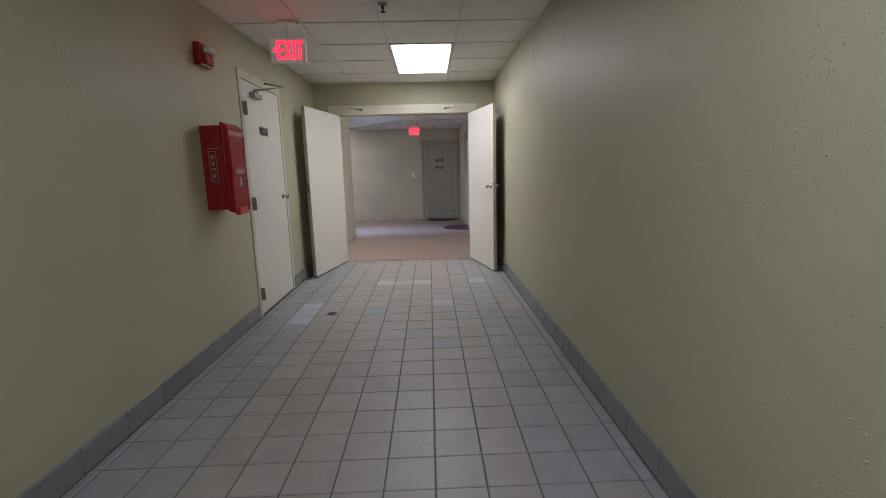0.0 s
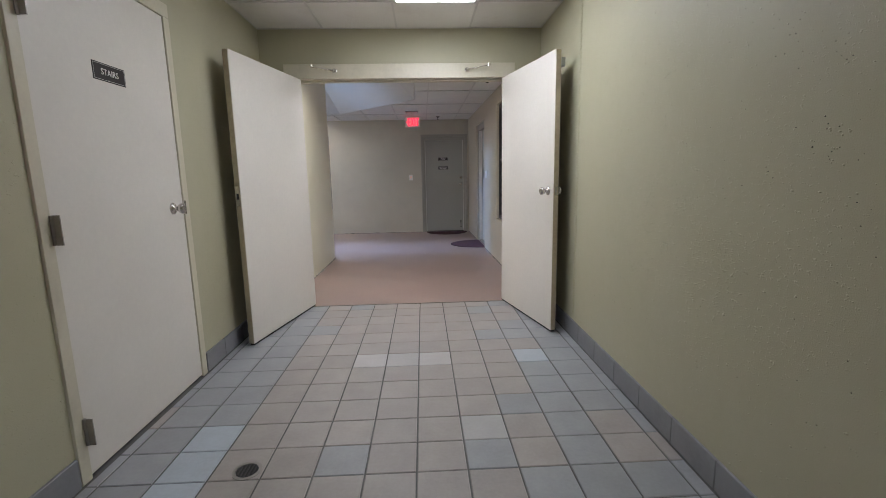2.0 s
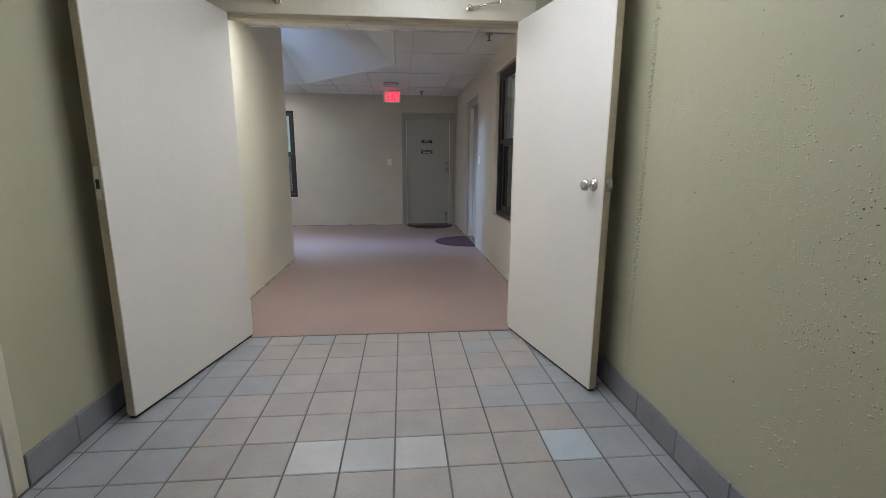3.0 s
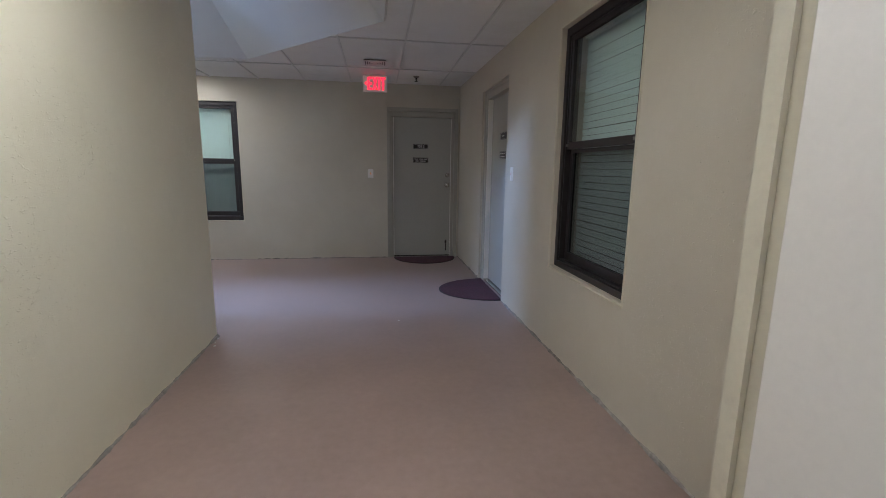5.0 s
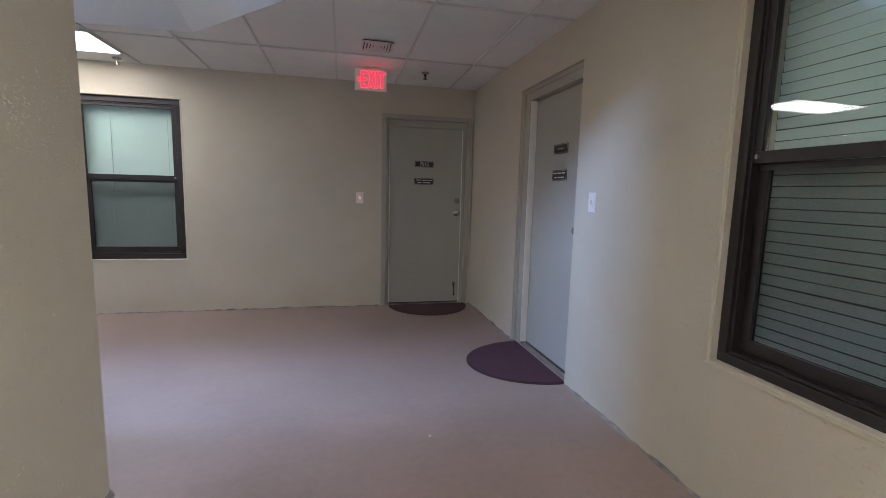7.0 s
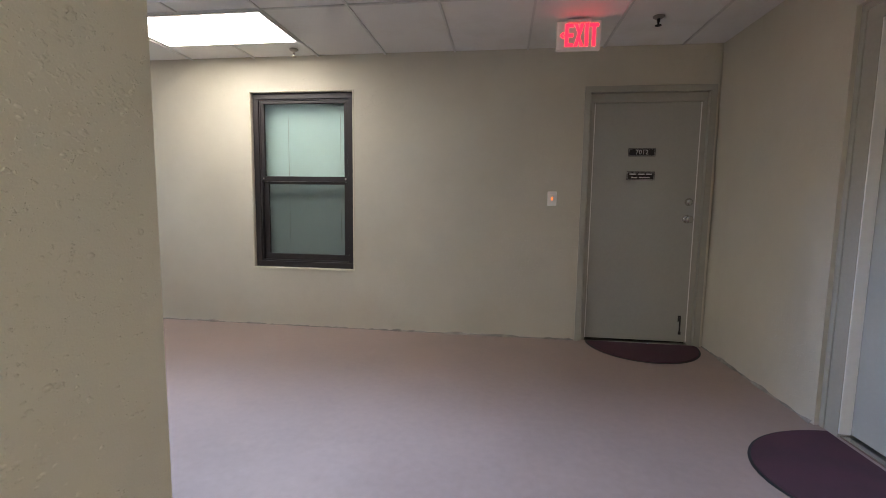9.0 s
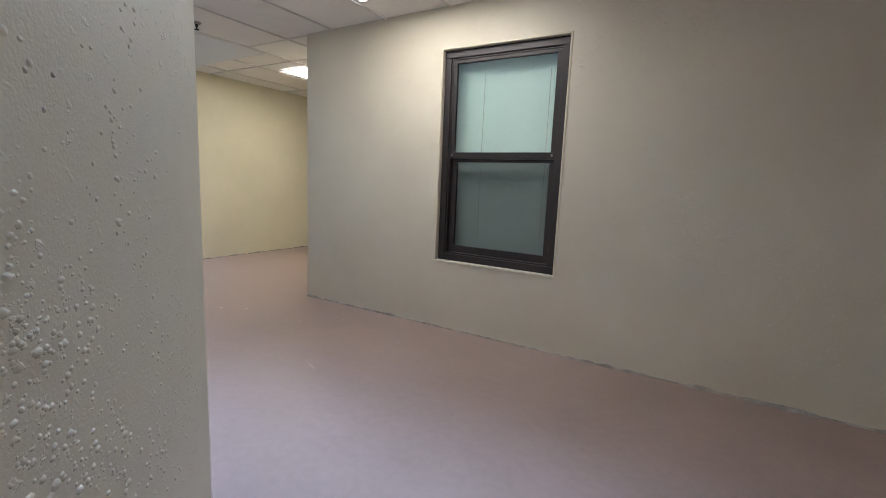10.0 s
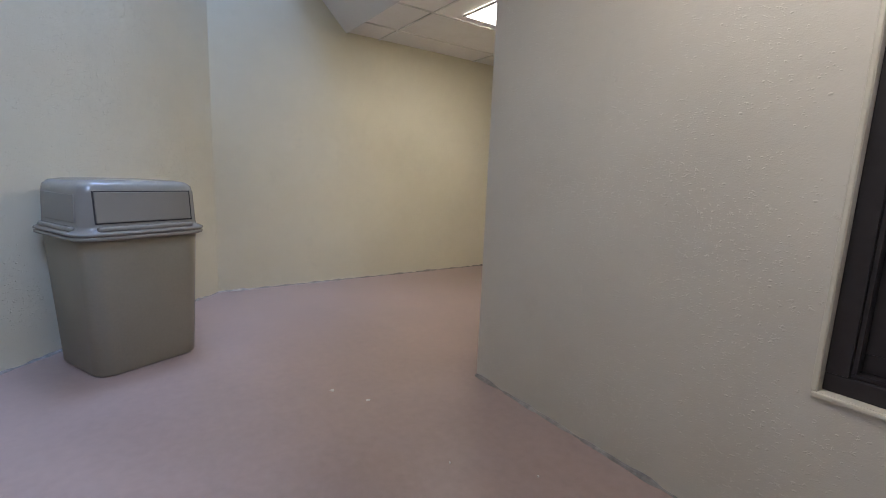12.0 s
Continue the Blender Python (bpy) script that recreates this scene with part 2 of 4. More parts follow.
def lettering(name, text, size, material, parent, m, depth=0.0008, align="CENTER"):
    curve = bpy.data.curves.new("letters", "FONT")
    curve.body, curve.size, curve.extrude, curve.align_x, curve.align_y = text, size, depth, align, "CENTER"
    holder = bpy.data.objects.new("letters", curve)
    data = bpy.data.meshes.new_from_object(holder)
    bpy.data.objects.remove(holder)
    data.materials.clear()
    data.materials.append(material)
    ob = new(name, data)
    ob.parent = parent
    ob.matrix_local = m
    return ob


def wall(name, p, q, thick, top, material, label, openings=(), bottom=-0.05):
    """A wall whose seen face runs from p to q, its thickness to the right of that way; openings as (from, to, sill, head) along it."""
    p, q = Vector((*p, 0)), Vector((*q, 0))
    way = (q - p).normalized()
    length = (q - p).length
    bm = bmesh.new()
    holes = [(a, b, sill if sill > bottom + 0.06 else bottom, head) for a, b, sill, head in openings]
    across = sorted({0.0, length, *(v for o in holes for v in o[:2])})
    up = sorted({bottom, top, *(v for o in holes for v in o[2:])})
    grid = {(a, z): bm.verts.new((a, 0, z)) for a in across for z in up}
    for a, b in zip(across, across[1:]):
        for z0, z1 in zip(up, up[1:]):
            if not any(o[0] < (a + b) / 2 < o[1] and o[2] < (z0 + z1) / 2 < o[3] for o in holes):
                bm.faces.new((grid[a, z0], grid[b, z0], grid[b, z1], grid[a, z1]))
    bmesh.ops.delete(bm, geom=[v for v in bm.verts if not v.link_faces], context="VERTS")
    deep = bmesh.ops.extrude_face_region(bm, geom=bm.faces[:])
    for v in deep["geom"]:
        if isinstance(v, bmesh.types.BMVert):
            v.co.y -= thick
    side = Vector((-way.y, way.x, 0))
    m = Matrix(((way.x, side.x, 0, p.x), (way.y, side.y, 0, p.y), (0, 0, 1, 0), (0, 0, 0, 1)))
    bmesh.ops.transform(bm, matrix=m, verts=bm.verts[:])
    return structure(name, bm, material, label, "wall")


def ceiling(name, outline, z, xs, ys, label):
    """A lay-in ceiling: metal grid bars with recessed acoustic tiles, over a slab."""
    bm = bmesh.new()
    bm.faces.new([bm.verts.new((x, y, z)) for x, y in outline])
    for axis, values in ((0, xs), (1, ys)):
        for v in values:
            at, normal = [0, 0, 0], [0, 0, 0]
            at[axis], normal[axis] = v, 1
            bmesh.ops.bisect_plane(bm, geom=bm.verts[:] + bm.edges[:] + bm.faces[:], plane_co=at, plane_no=normal)
    faces = bm.faces[:]
    rims = bmesh.ops.inset_individual(bm, faces=faces, thickness=0.011, depth=0.0)["faces"]
    inner = [f for f in faces if f.is_valid]
    raised = bmesh.ops.extrude_discrete_faces(bm, faces=inner)["faces"]
    for f in raised:
        lift = (0.006 if z == CEIL else 0.010) + random.uniform(-0.002, 0.002)
        for v in f.verts:
            v.co.z += lift
        f.material_index = 1
    slab = bm.faces.new([bm.verts.new((x, y, z + 0.03)) for x, y in outline])
    up = bmesh.ops.extrude_face_region(bm, geom=[slab])
    for v in up["geom"]:
        if isinstance(v, bmesh.types.BMVert):
            v.co.z += 0.1
    data = bpy.data.meshes.new("ceiling")
    bm.to_mesh(data)
    bm.free()
    data.materials.append(T_BAR)
    data.materials.append(CEIL_TILE)
    return tagged(new(name, data), label, "ceiling", kind="structure")


# ---- the large structure ----
WEST, EAST, END, CEIL, CEIL2 = -1.28, 1.238, 6.72, 2.505, 2.335
CARPET = 6.645

wall_west = wall("wall_corridor_west", (WEST, -3.6), (WEST, 6.785), -0.14, 2.62, OLIVE, "olive-painted stucco corridor wall with a stair door",
     [(4.165 + 3.6, 5.23 + 3.6, -0.06, 2.185)])
wall_east = wall("wall_corridor_east", (EAST, 6.785), (EAST, -3.6), -0.14, 2.62, OLIVE, "olive-painted stucco wall with flaking knock-down texture")
wall("wall_corridor_back", (WEST - 0.14, -3.6), (EAST + 0.14, -3.6), 0.14, 2.62, OLIVE, "plain olive wall that closes the corridor")
wall("wall_corridor_end", (WEST - 0.14, END), (EAST + 0.14, END), -0.065, 2.62, OLIVE, "olive wall above and beside the double doorway",
     [(-1.03 - WEST + 0.14, 0.955 - WEST + 0.14, -0.06, 2.15)])

R0, R1 = Vector((1.19, 6.785)), Vector((1.112, 12.04))


def on_right(y):
    return R0.x + (R1.x - R0.x) * (y - R0.y) / (R1.y - R0.y)


wall_lobby_east = wall("wall_lobby_east", tuple(R0), (R1.x - 0.003, R1.y + 0.2), 0.2, 2.46, CREAM_WALL, "cream stucco wall with a window and a recessed door",
     [(7.79 - 6.785, 8.705 - 6.785, 0.6, 2.135), (9.83 - 6.785, 10.76 - 6.785, -0.06, 2.075)])
wall_north = wall("wall_lobby_north", (1.108, 12.04), (-4.12, 12.04), 0.2, 2.46, CREAM_WALL, "cream stucco wall with a dark window and a taupe door",
     [(1.108 - 1.085, 1.108 - 0.115, -0.06, 2.045), (1.108 + 1.786, 1.108 + 2.705, 0.53, 2.05)])
wall("wall_side_passage_east", (-4.12, 12.24), (-4.12, 17.2), -0.2, 2.46, YELLOW_WALL, "pale stucco wall of the side passage")
WELL_TOP = 5.45
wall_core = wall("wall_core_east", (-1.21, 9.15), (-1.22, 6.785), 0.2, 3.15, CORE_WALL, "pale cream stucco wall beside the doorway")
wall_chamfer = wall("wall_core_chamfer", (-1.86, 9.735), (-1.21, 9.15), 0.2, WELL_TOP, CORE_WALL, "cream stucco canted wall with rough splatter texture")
wall("wall_core_north", (-5.05, 9.735), (-1.86, 9.735), 0.2, WELL_TOP, CREAM_WALL, "cream stucco wall rising into the light well")
wall_canted = wall("wall_canted_west", (-6.51, 11.11), (-5.05, 9.70), 0.2, 3.35, YELLOW_WALL, "pale yellow stucco canted wall behind the bin")
wall("wall_side_passage_west", (-6.55, 17.2), (-6.51, 11.11), 0.2, WELL_TOP, YELLOW_WALL, "pale yellow stucco wall running into the side passage")
wall("wall_side_passage_end", (-4.0, 17.2), (-6.75, 17.2), 0.2, 2.46, YELLOW_WALL, "plain pale wall that closes the side passage")

grid_x = [-1.36 + 0.65 * k for k in range(1, 4)]
ceiling("ceiling_corridor", [(WEST, -3.6), (EAST, -3.6), (EAST, END), (WEST, END)], CEIL, grid_x, [6.1 - 0.65 * k for k in range(15)],
        "white acoustic tile ceiling in a metal grid")
xs2 = [-6.14 + 0.58 * k for k in range(13)]
ys2 = [7.64, 8.80, 9.96, 11.12, 12.6, 13.76, 14.92, 16.08]
WELL = [(0.06, 7.95), (0.045, 9.43), (-1.33, 10.92), (-4.52, 10.98), (-5.03, 11.5), (-4.965, 12.265), (-6.52, 12.265)]
ceiling("ceiling_lobby_south", [(-1.23, 6.785), (1.25, 6.785), (1.25, 7.95), (-1.23, 7.95)], CEIL2, xs2, ys2, "grey-white acoustic tile ceiling by the doorway")
ceiling("ceiling_lobby", [(0.06, 7.95), (1.25, 7.95), (1.2, 12.06), (-4.965, 12.06), *WELL[4:0:-1]], CEIL2, xs2, ys2, "grey-white acoustic tile ceiling around the light well")
ceiling("ceiling_side_passage", [(-6.55, 12.265), (-4.965, 12.265), (-4.965, 12.06), (-4.1, 12.06), (-4.1, 17.2), (-6.57, 17.2)], CEIL2, xs2, ys2, "white acoustic tile ceiling of the side passage")



def meet(p, u, q, v):
    """Where the line through p along u meets the one through q along v."""
    d = u.x * v.y - u.y * v.x
    return p + u * (((q.x - p.x) * v.y - (q.y - p.y) * v.x) / d)


RISE = 0.58
corners = [Vector((-1.42, 7.95)), *(Vector(c) for c in WELL)]
ways = [(b - a).normalized() for a, b in zip(corners, corners[1:])]
shifted = [(a + Vector((-w.y, w.x)) * RISE, w) for a, w in zip(corners, ways)]
upper = [shifted[0][0]] + [meet(p, u, q, v) for (p, u), (q, v) in zip(shifted, shifted[1:])]
upper.append(corners[-1] + Vector((-ways[-1].y, ways[-1].x)) * RISE)
sides = ("south", "east", "north_east", "north", "canted", "far_east", "far_north")
for side, a, b, c, d, w in zip(sides, corners, corners[1:], upper[1:], upper, ways):
    out = Vector((w.y, -w.x, 1)).normalized() * 0.05
    low = [Vector((*p, z)) for p, z in ((a, CEIL2 - 0.005), (b, CEIL2 - 0.005), (c, CEIL2 + RISE), (d, CEIL2 + RISE))]
    bm = bmesh.new()
    near = [bm.verts.new(v) for v in low]
    far = [bm.verts.new(v + out) for v in low]
    bm.faces.new(near)
    bm.faces.new(list(reversed(far)))
    for k in range(4):
        bm.faces.new((near[k], near[k - 1], far[k - 1], far[k]))
    structure("wall_well_slope_" + side, bm, WELL_PAINT, "white plastered sloping side of the daylight well", "wall")
    if side not in ("south", "east"):
        wall("wall_well_" + side, tuple(c), tuple(d), -0.09, WELL_TOP, WELL_PAINT, "white plastered upper side of the daylight well", bottom=CEIL2 + RISE + 0.004)
structure("ceiling_well_soffit", box_mesh(-1.42, 7.86, 2.95, 0.35, 9.65, 3.1), WELL_PAINT, "white plastered soffit over part of the light well", "ceiling")
wall("wall_well_step", (-1.83, 9.64), (0.40, 9.64), 0.09, WELL_TOP, WELL_PAINT, "white plastered side of the daylight well", bottom=3.1)
bm = bmesh.new()
for k in range(8):
    add_box(bm, -6.6 + k * 0.98, 9.0, WELL_TOP + 0.02, -6.54 + k * 0.98, 12.4, WELL_TOP + 0.12)
add_box(bm, -6.7, 8.9, WELL_TOP, 0.4, 9.02, WELL_TOP + 0.14)
add_box(bm, -6.7, 12.3, WELL_TOP, 0.4, 12.42, WELL_TOP + 0.14)
structure("skylight_frame", bm, GREY_METAL, "grey metal bars of the skylight over the well", "skylight")

structure("floor_lobby", box_mesh(-6.8, CARPET, -0.12, 1.5, 17.3, 0.0), COATING, "rose-brown coated floor with a dull sheen", "floor")


def splatter(owner, p, q, z0, z1, tries, seed, cover=0.1, size=(0.0022, 0.0062), holes=(), tall=1.0, fade=0):
    """Blobs of knock-down plaster in loose drifts on a wall face from p to q (the room lies to the right of that way);
    fade 1 thickens them towards q, -1 towards p."""
    luck = random.Random(seed)
    p, q = Vector((*p, 0)), Vector((*q, 0))
    way = (q - p).normalized()
    out = Vector((way.y, -way.x, 0))
    verts, faces = [], []
    for _ in range(tries):
        along = luck.uniform(0.02, (q - p).length - 0.02)
        c = p + way * along + Vector((0, 0, luck.uniform(z0, z1)))
        share = along / (q - p).length
        if fade and luck.random() > (share if fade > 0 else 1 - share) ** 2:
            continue
        if any(a < (c.x if axis else c.y) < b and low < c.z < high for axis, a, b, low, high in holes):
            continue
        drift = 0.8 * noise.noise(c * 1.7 + Vector((seed, 0, 0))) + 0.75 * noise.noise(c * 8.5)
        if luck.random() > min(0.5, max(0.035, (drift - cover) * 1.3)):
            continue
        r = luck.uniform(*size) * (1.35 if luck.random() < 0.12 else 1.0)
        long, lean, high = luck.uniform(0.95, 1.75), luck.uniform(-0.5, 0.5), r * tall * luck.uniform(0.55, 0.95)
        base = len(verts)
        for ring, lift, n in ((1.0, -0.0004, 6), (0.62, high * 0.8, 6)):
            for k in range(n):
                a = 2 * math.pi * k / n
                u, v = ring * r * long * math.cos(a) * luck.uniform(0.75, 1.2), ring * r * math.sin(a) * luck.uniform(0.75, 1.2)
                verts.append(c + way * (u - lean * v) + Vector((0, 0, v + lean * u * 0.4)) + out * lift)
        verts.append(c + out * high)
        for k in range(6):
            m = (k + 1) % 6
            faces.append((base + k, base + m, base + 6 + m, base + 6 + k))
            faces.append((base + 6 + k, base + 6 + m, base + 12))
    data = bpy.data.meshes.new("splatter")
    data.from_pydata(verts, [], faces)
    data.polygons.foreach_set("use_smooth", [True] * len(data.polygons))
    data.materials.append(owner.data.materials[0])
    blobs = new("plaster_splatter", data)
    blobs.parent = owner
    blobs["kind"] = "stuff"
    return blobs


splatter(wall_east, (EAST, 6.6), (EAST, 0.8), 0.15, 2.45, 60000, 3, 0.2, (0.0013, 0.0042), tall=0.75)
# Dark flecks: shade beside the raised plaster crusts, put into the colour
splatter(wall_east, (EAST, 5.3), (EAST, 2.9), 0.3, 2.48, 10000, 23, 0.24, (0.0009, 0.0023), tall=0.7).data.materials[0] = CRUST_SHADE
splatter(wall_east, (EAST, 5.69), (EAST, 5.62), 0.18, 2.42, 2600, 13, -0.6, (0.003, 0.0065), tall=1.2)
splatter(wall_east, (EAST, 4.3), (EAST, 3.1), 2.1, 2.47, 7000, 33, 0.0, (0.0014, 0.0042))
splatter(wall_west, (WEST, 0.9), (WEST, 4.1), 0.15, 2.4, 4000, 4, 0.3, (0.0012, 0.0032), tall=0.7)
splatter(wall_core, (-1.2155, 7.9), (-1.21, 9.13), 0.05, 2.3, 50000, 15, 0.02, (0.0020, 0.0054), tall=0.42, fade=1)
splatter(wall_chamfer, (-1.21, 9.15), (-1.86, 9.735), 0.05, 2.5, 70000, 6, -0.1, (0.0014, 0.0044), tall=0.6, fade=-1)
splatter(wall_north, (-4.1, 12.04), (1.0, 12.04), 0.1, 2.25, 5200, 7, 0.22, (0.0016, 0.0036), ((1, 0.10, 1.1, 0, 2.06), (1, -2.73, -1.76, 0.49, 2.08)), tall=0.55)
splatter(wall_north, (-4.1, 12.04), (-2.75, 12.04), 0.1, 2.25, 16000, 17, -0.1, (0.0016, 0.0036), tall=0.5)
splatter(wall_lobby_east, tuple(R1), tuple(R0), 0.1, 2.3, 2600, 8, 0.28, (0.002, 0.004), ((0, 7.76, 8.73, 0.56, 2.16), (0, 9.80, 10.82, 0, 2.1)))
splatter(wall_canted, (-5.06, 9.71), (-6.5, 11.10), 0.1, 2.5, 6000, 9, 0.0, (0.0014, 0.0040), tall=0.5)

# ---- doors ----
def knob(parent, m, name="knob", label="chrome knob"):
    bm = bmesh.new()
    add_turned(bm, [(0.033, 0.0), (0.033, 0.004), (0.026, 0.010), (0.013, 0.014), (0.012, 0.030), (0.022, 0.036), (0.029, 0.046), (0.029, 0.056), (0.022, 0.064), (0.010, 0.067)], Matrix())
    ob = part(name, bm, CHROME, parent, label, smooth=True)
    ob.matrix_local = m
    return ob


def hinge(parent, m, high=0.115):
    bm = bmesh.new()
    add_tube(bm, (0, 0, -high / 2), (0, 0, high / 2), 0.0075)
    add_box(bm, -0.002, 0.004, -high / 2, 0.002, 0.032, high / 2)
    for k in (-1, 0, 1):
        add_tube(bm, (0, 0, k * high * 0.32 - 0.002), (0, 0, k * high * 0.32 + 0.002), 0.0085)
    ob = part("hinge", bm, STEEL, parent, "dull steel hinge")
    ob.matrix_local = m
    return ob


def name_plate(label, m, width, high, words="", bars=(), size=0.04):
    """An engraved plate; m looks at it from the front: x to the right, z up, y into the door."""
    sign = thing("door_sign", m, label, "sign", "door signs")
    part("plate", box_mesh(-width / 2, -0.003, -high / 2, width / 2, 0, high / 2, bevel=0.001), SIGN_BLACK, sign)
    bm = bmesh.new()
    e, w = 0.005, 0.0014
    for x0, z0, x1, z1 in ((-width / 2 + e, high / 2 - e - w, width / 2 - e, high / 2 - e), (-width / 2 + e, -high / 2 + e, width / 2 - e, -high / 2 + e + w),
                           (-width / 2 + e, -high / 2 + e + w, -width / 2 + e + w, high / 2 - e - w), (width / 2 - e - w, -high / 2 + e + w, width / 2 - e, high / 2 - e - w)):
        add_box(bm, x0, -0.0036, z0, x1, -0.0031, z1)
    part("border_line", bm, SIGN_WHITE, sign)
    if words:
        lettering("lettering", words, size, SIGN_WHITE, sign, pose(0, -0.0038, 0, 90, 0, 0))
    for x0, x1, z in bars:
        part("text_bar", box_mesh(x0, -0.0038, z - 0.0045, x1, -0.0031, z + 0.0045), SIGN_WHITE, sign)
    return sign


def kick_stop(parent, m):
    bm = bmesh.new()
    add_box(bm, -0.012, -0.004, 0.10, 0.012, 0, 0.15, bevel=0.002)
    add_tube(bm, (0, -0.018, 0.135), (0, -0.02, 0.02), 0.006)
    add_tube(bm, (0, -0.002, 0.135), (0, -0.022, 0.135), 0.005)
    add_tube(bm, (0, -0.02, 0.022), (0, -0.02, 0.0), 0.010, 0.011)
    ob = part("kick_stop", bm, BRONZE, parent, "flip-down steel kick stop")
    ob.matrix_local = m
    return ob


def add_frame(bm, x0, x1, head, face, y0, y1, top_face=None, bevel=0.004):
    """Jambs and head of a pressed frame, outer size x0..x1 and head, as three butted members."""
    top_face = top_face or face
    add_box(bm, x0, y0, 0, x0 + face, y1, head - top_face, bevel=bevel)
    add_box(bm, x1 - face, y0, 0, x1, y1, head - top_face, bevel=bevel)
    add_box(bm, x0, y0, head - top_face, x1, y1, head, bevel=bevel)
    return bm


# double doorway
door_pair = tagged(new("door_1"), "open double doorway in a cream steel frame", "doorway", kind="structure")
bm = add_frame(bmesh.new(), -1.072, 0.993, 2.205, 0.075, 6.69, 6.80, top_face=0.125)
part("door_frame", bm, FRAME_CREAM, door_pair)
bm = bmesh.new()
add_box(bm, -0.997, 6.745, 0, -0.979, 6.80, 2.07)
add_box(bm, 0.900, 6.745, 0, 0.918, 6.80, 2.07)
add_box(bm, -0.979, 6.745, 2.062, 0.900, 6.80, 2.08)
part("door_stop", bm, FRAME_CREAM, door_pair)
part("threshold", box_mesh(-0.997, CARPET - 0.006, -0.002, 0.918, CARPET + 0.004, 0.004), STEEL, door_pair, "thin metal edge strip")


def swing_leaf(label, hinge_xy, free_xy, mirror, fittings):
    a, b = Vector((*hinge_xy, 0)), Vector((*free_xy, 0))
    way = (b - a).normalized()
    width = (b - a).length
    side = Vector((way.y, -way.x, 0)) * mirror
    m = Matrix(((way.x, side.x, 0, a.x), (way.y, side.y, 0, a.y), (0, 0, 1, 0), (0, 0, 0, 1)))
    leaf = thing("double_door_leaf", Matrix.Translation(a), label, "door", "double doors")
    local = Matrix.Translation(-a) @ m

    def put(name, bm, material, lab="", smooth=False, parent=leaf):
        bmesh.ops.transform(bm, matrix=local, verts=bm.verts[:])
        return part(name, bm, material, parent, lab, smooth)

    slab = put("leaf", box_mesh(0, 0.0, 0.018, width, 0.044, 2.07, bevel=0.0025), DOOR_CREAM)
    put("edge_strip", box_mesh(width + 0.0005, 0.004, 0.02, width + 0.003, 0.040, 2.068), EDGE_WOOD, "worn unpainted door edge")
    put("bottom_sweep", box_mesh(0.01, 0.006, 0.004, width - 0.004, 0.038, 0.018), BLACK_RUBBER_AND_GAPS, "black rubber door bottom")
    for z in (0.25, 1.08, 1.86):
        hinge(leaf, local @ pose(-0.008, 0.046, z))
    fittings(put, width, leaf, local)
    return leaf


def left_fittings(put, width, leaf, local):
    put("strike_plate", box_mesh(width + 0.003, 0.010, 1.03, width + 0.0045, 0.036, 1.17, bevel=0.0004), CHROME, "steel strike plate with a dark slot")
    # The slot's inner shade is a thin black plate, not a hole
    put("strike_slot", box_mesh(width + 0.0046, 0.015, 1.075, width + 0.0052, 0.031, 1.115), BLACK_RUBBER_AND_GAPS)
    bm = bmesh.new()
    add_box(bm, 0.10, 0.044, 1.98, 0.36, 0.085, 2.04, bevel=0.006)
    put("closer_body", bm, GREY_METAL, "grey closer body")


def right_fittings(put, width, leaf, local):
    knob(leaf, local @ pose(width - 0.075, 0.0, 1.085, 90, 0, 0), label="chrome door knob")
    knob(leaf, local @ pose(width - 0.075, 0.044, 1.085, -90, 0, 0), label="chrome door knob")
    put("latch_plate", box_mesh(width + 0.003, 0.010, 1.055, width + 0.0045, 0.034, 1.115, bevel=0.0004), CHROME, "steel latch plate")
    put("latch_bolt", box_mesh(width + 0.0045, 0.015, 1.075, width + 0.012, 0.029, 1.095, bevel=0.002), STEEL)
    put("closer_body", box_mesh(width - 0.30, 0.044, 1.965, width - 0.03, 0.095, 2.03, bevel=0.006), GREY_METAL, "grey closer body")


swing_leaf("cream flush door leaf, standing open, with a strike plate", (-0.915, 6.664), (-1.130, 5.663), 1, left_fittings)
swing_leaf("cream flush door leaf, standing open, with a chrome knob", (0.874, 6.668), (1.090, 5.735), -1, right_fittings)
for x, s in ((-0.62, 1), (0.56, -1)):
    arm = thing("door_closer_arm", pose(x, 6.688, 2.145), "thin chrome closer arm fixed to the door head", "closer", "closer arms on the door head")
    bm = bmesh.new()
    add_box(bm, -0.02, -0.012, -0.012, 0.02, 0.001, 0.012, bevel=0.003)
    part("bracket", bm, CHROME, arm)
    bm = add_tube(bmesh.new(), (0, -0.016, 0), (-s * 0.19, -0.05, 0.03), 0.006, 0.005, 10)
    part("rod", bm, CHROME, arm, smooth=True)
    part("joint", add_tube(bmesh.new(), (0, -0.03, -0.012), (0, -0.03, 0.012), 0.012), CHROME, arm, smooth=True)
    part("foot", add_tube(bmesh.new(), (-s * 0.19, -0.05, 0.02), (-s * 0.19, -0.05, 0.045), 0.009), CHROME, arm)

# stair door, seen along the west wall
stair = tagged(new("door_2"), "closed cream stair door with a closer", "door", kind="structure")
stair.matrix_world = pose(WEST, 4.165, 0, 0, 0, 90)
bm = add_frame(bmesh.new(), 0.0, 1.065, 2.185, 0.055, -0.012, 0.12, top_face=0.075, bevel=0.003)
part("door_frame", bm, FRAME_CREAM, stair)
leaf = part("leaf", box_mesh(0.058, -0.004, 0.012, 1.007, 0.040, 2.107, bevel=0.002), DOOR_CREAM, stair)
# Black sheet behind the leaf stands in for shade in the gap
part("gap_shade_backing", box_mesh(0.055, 0.042, 0.0, 1.010, 0.11, 2.11), BLACK_RUBBER_AND_GAPS, stair)
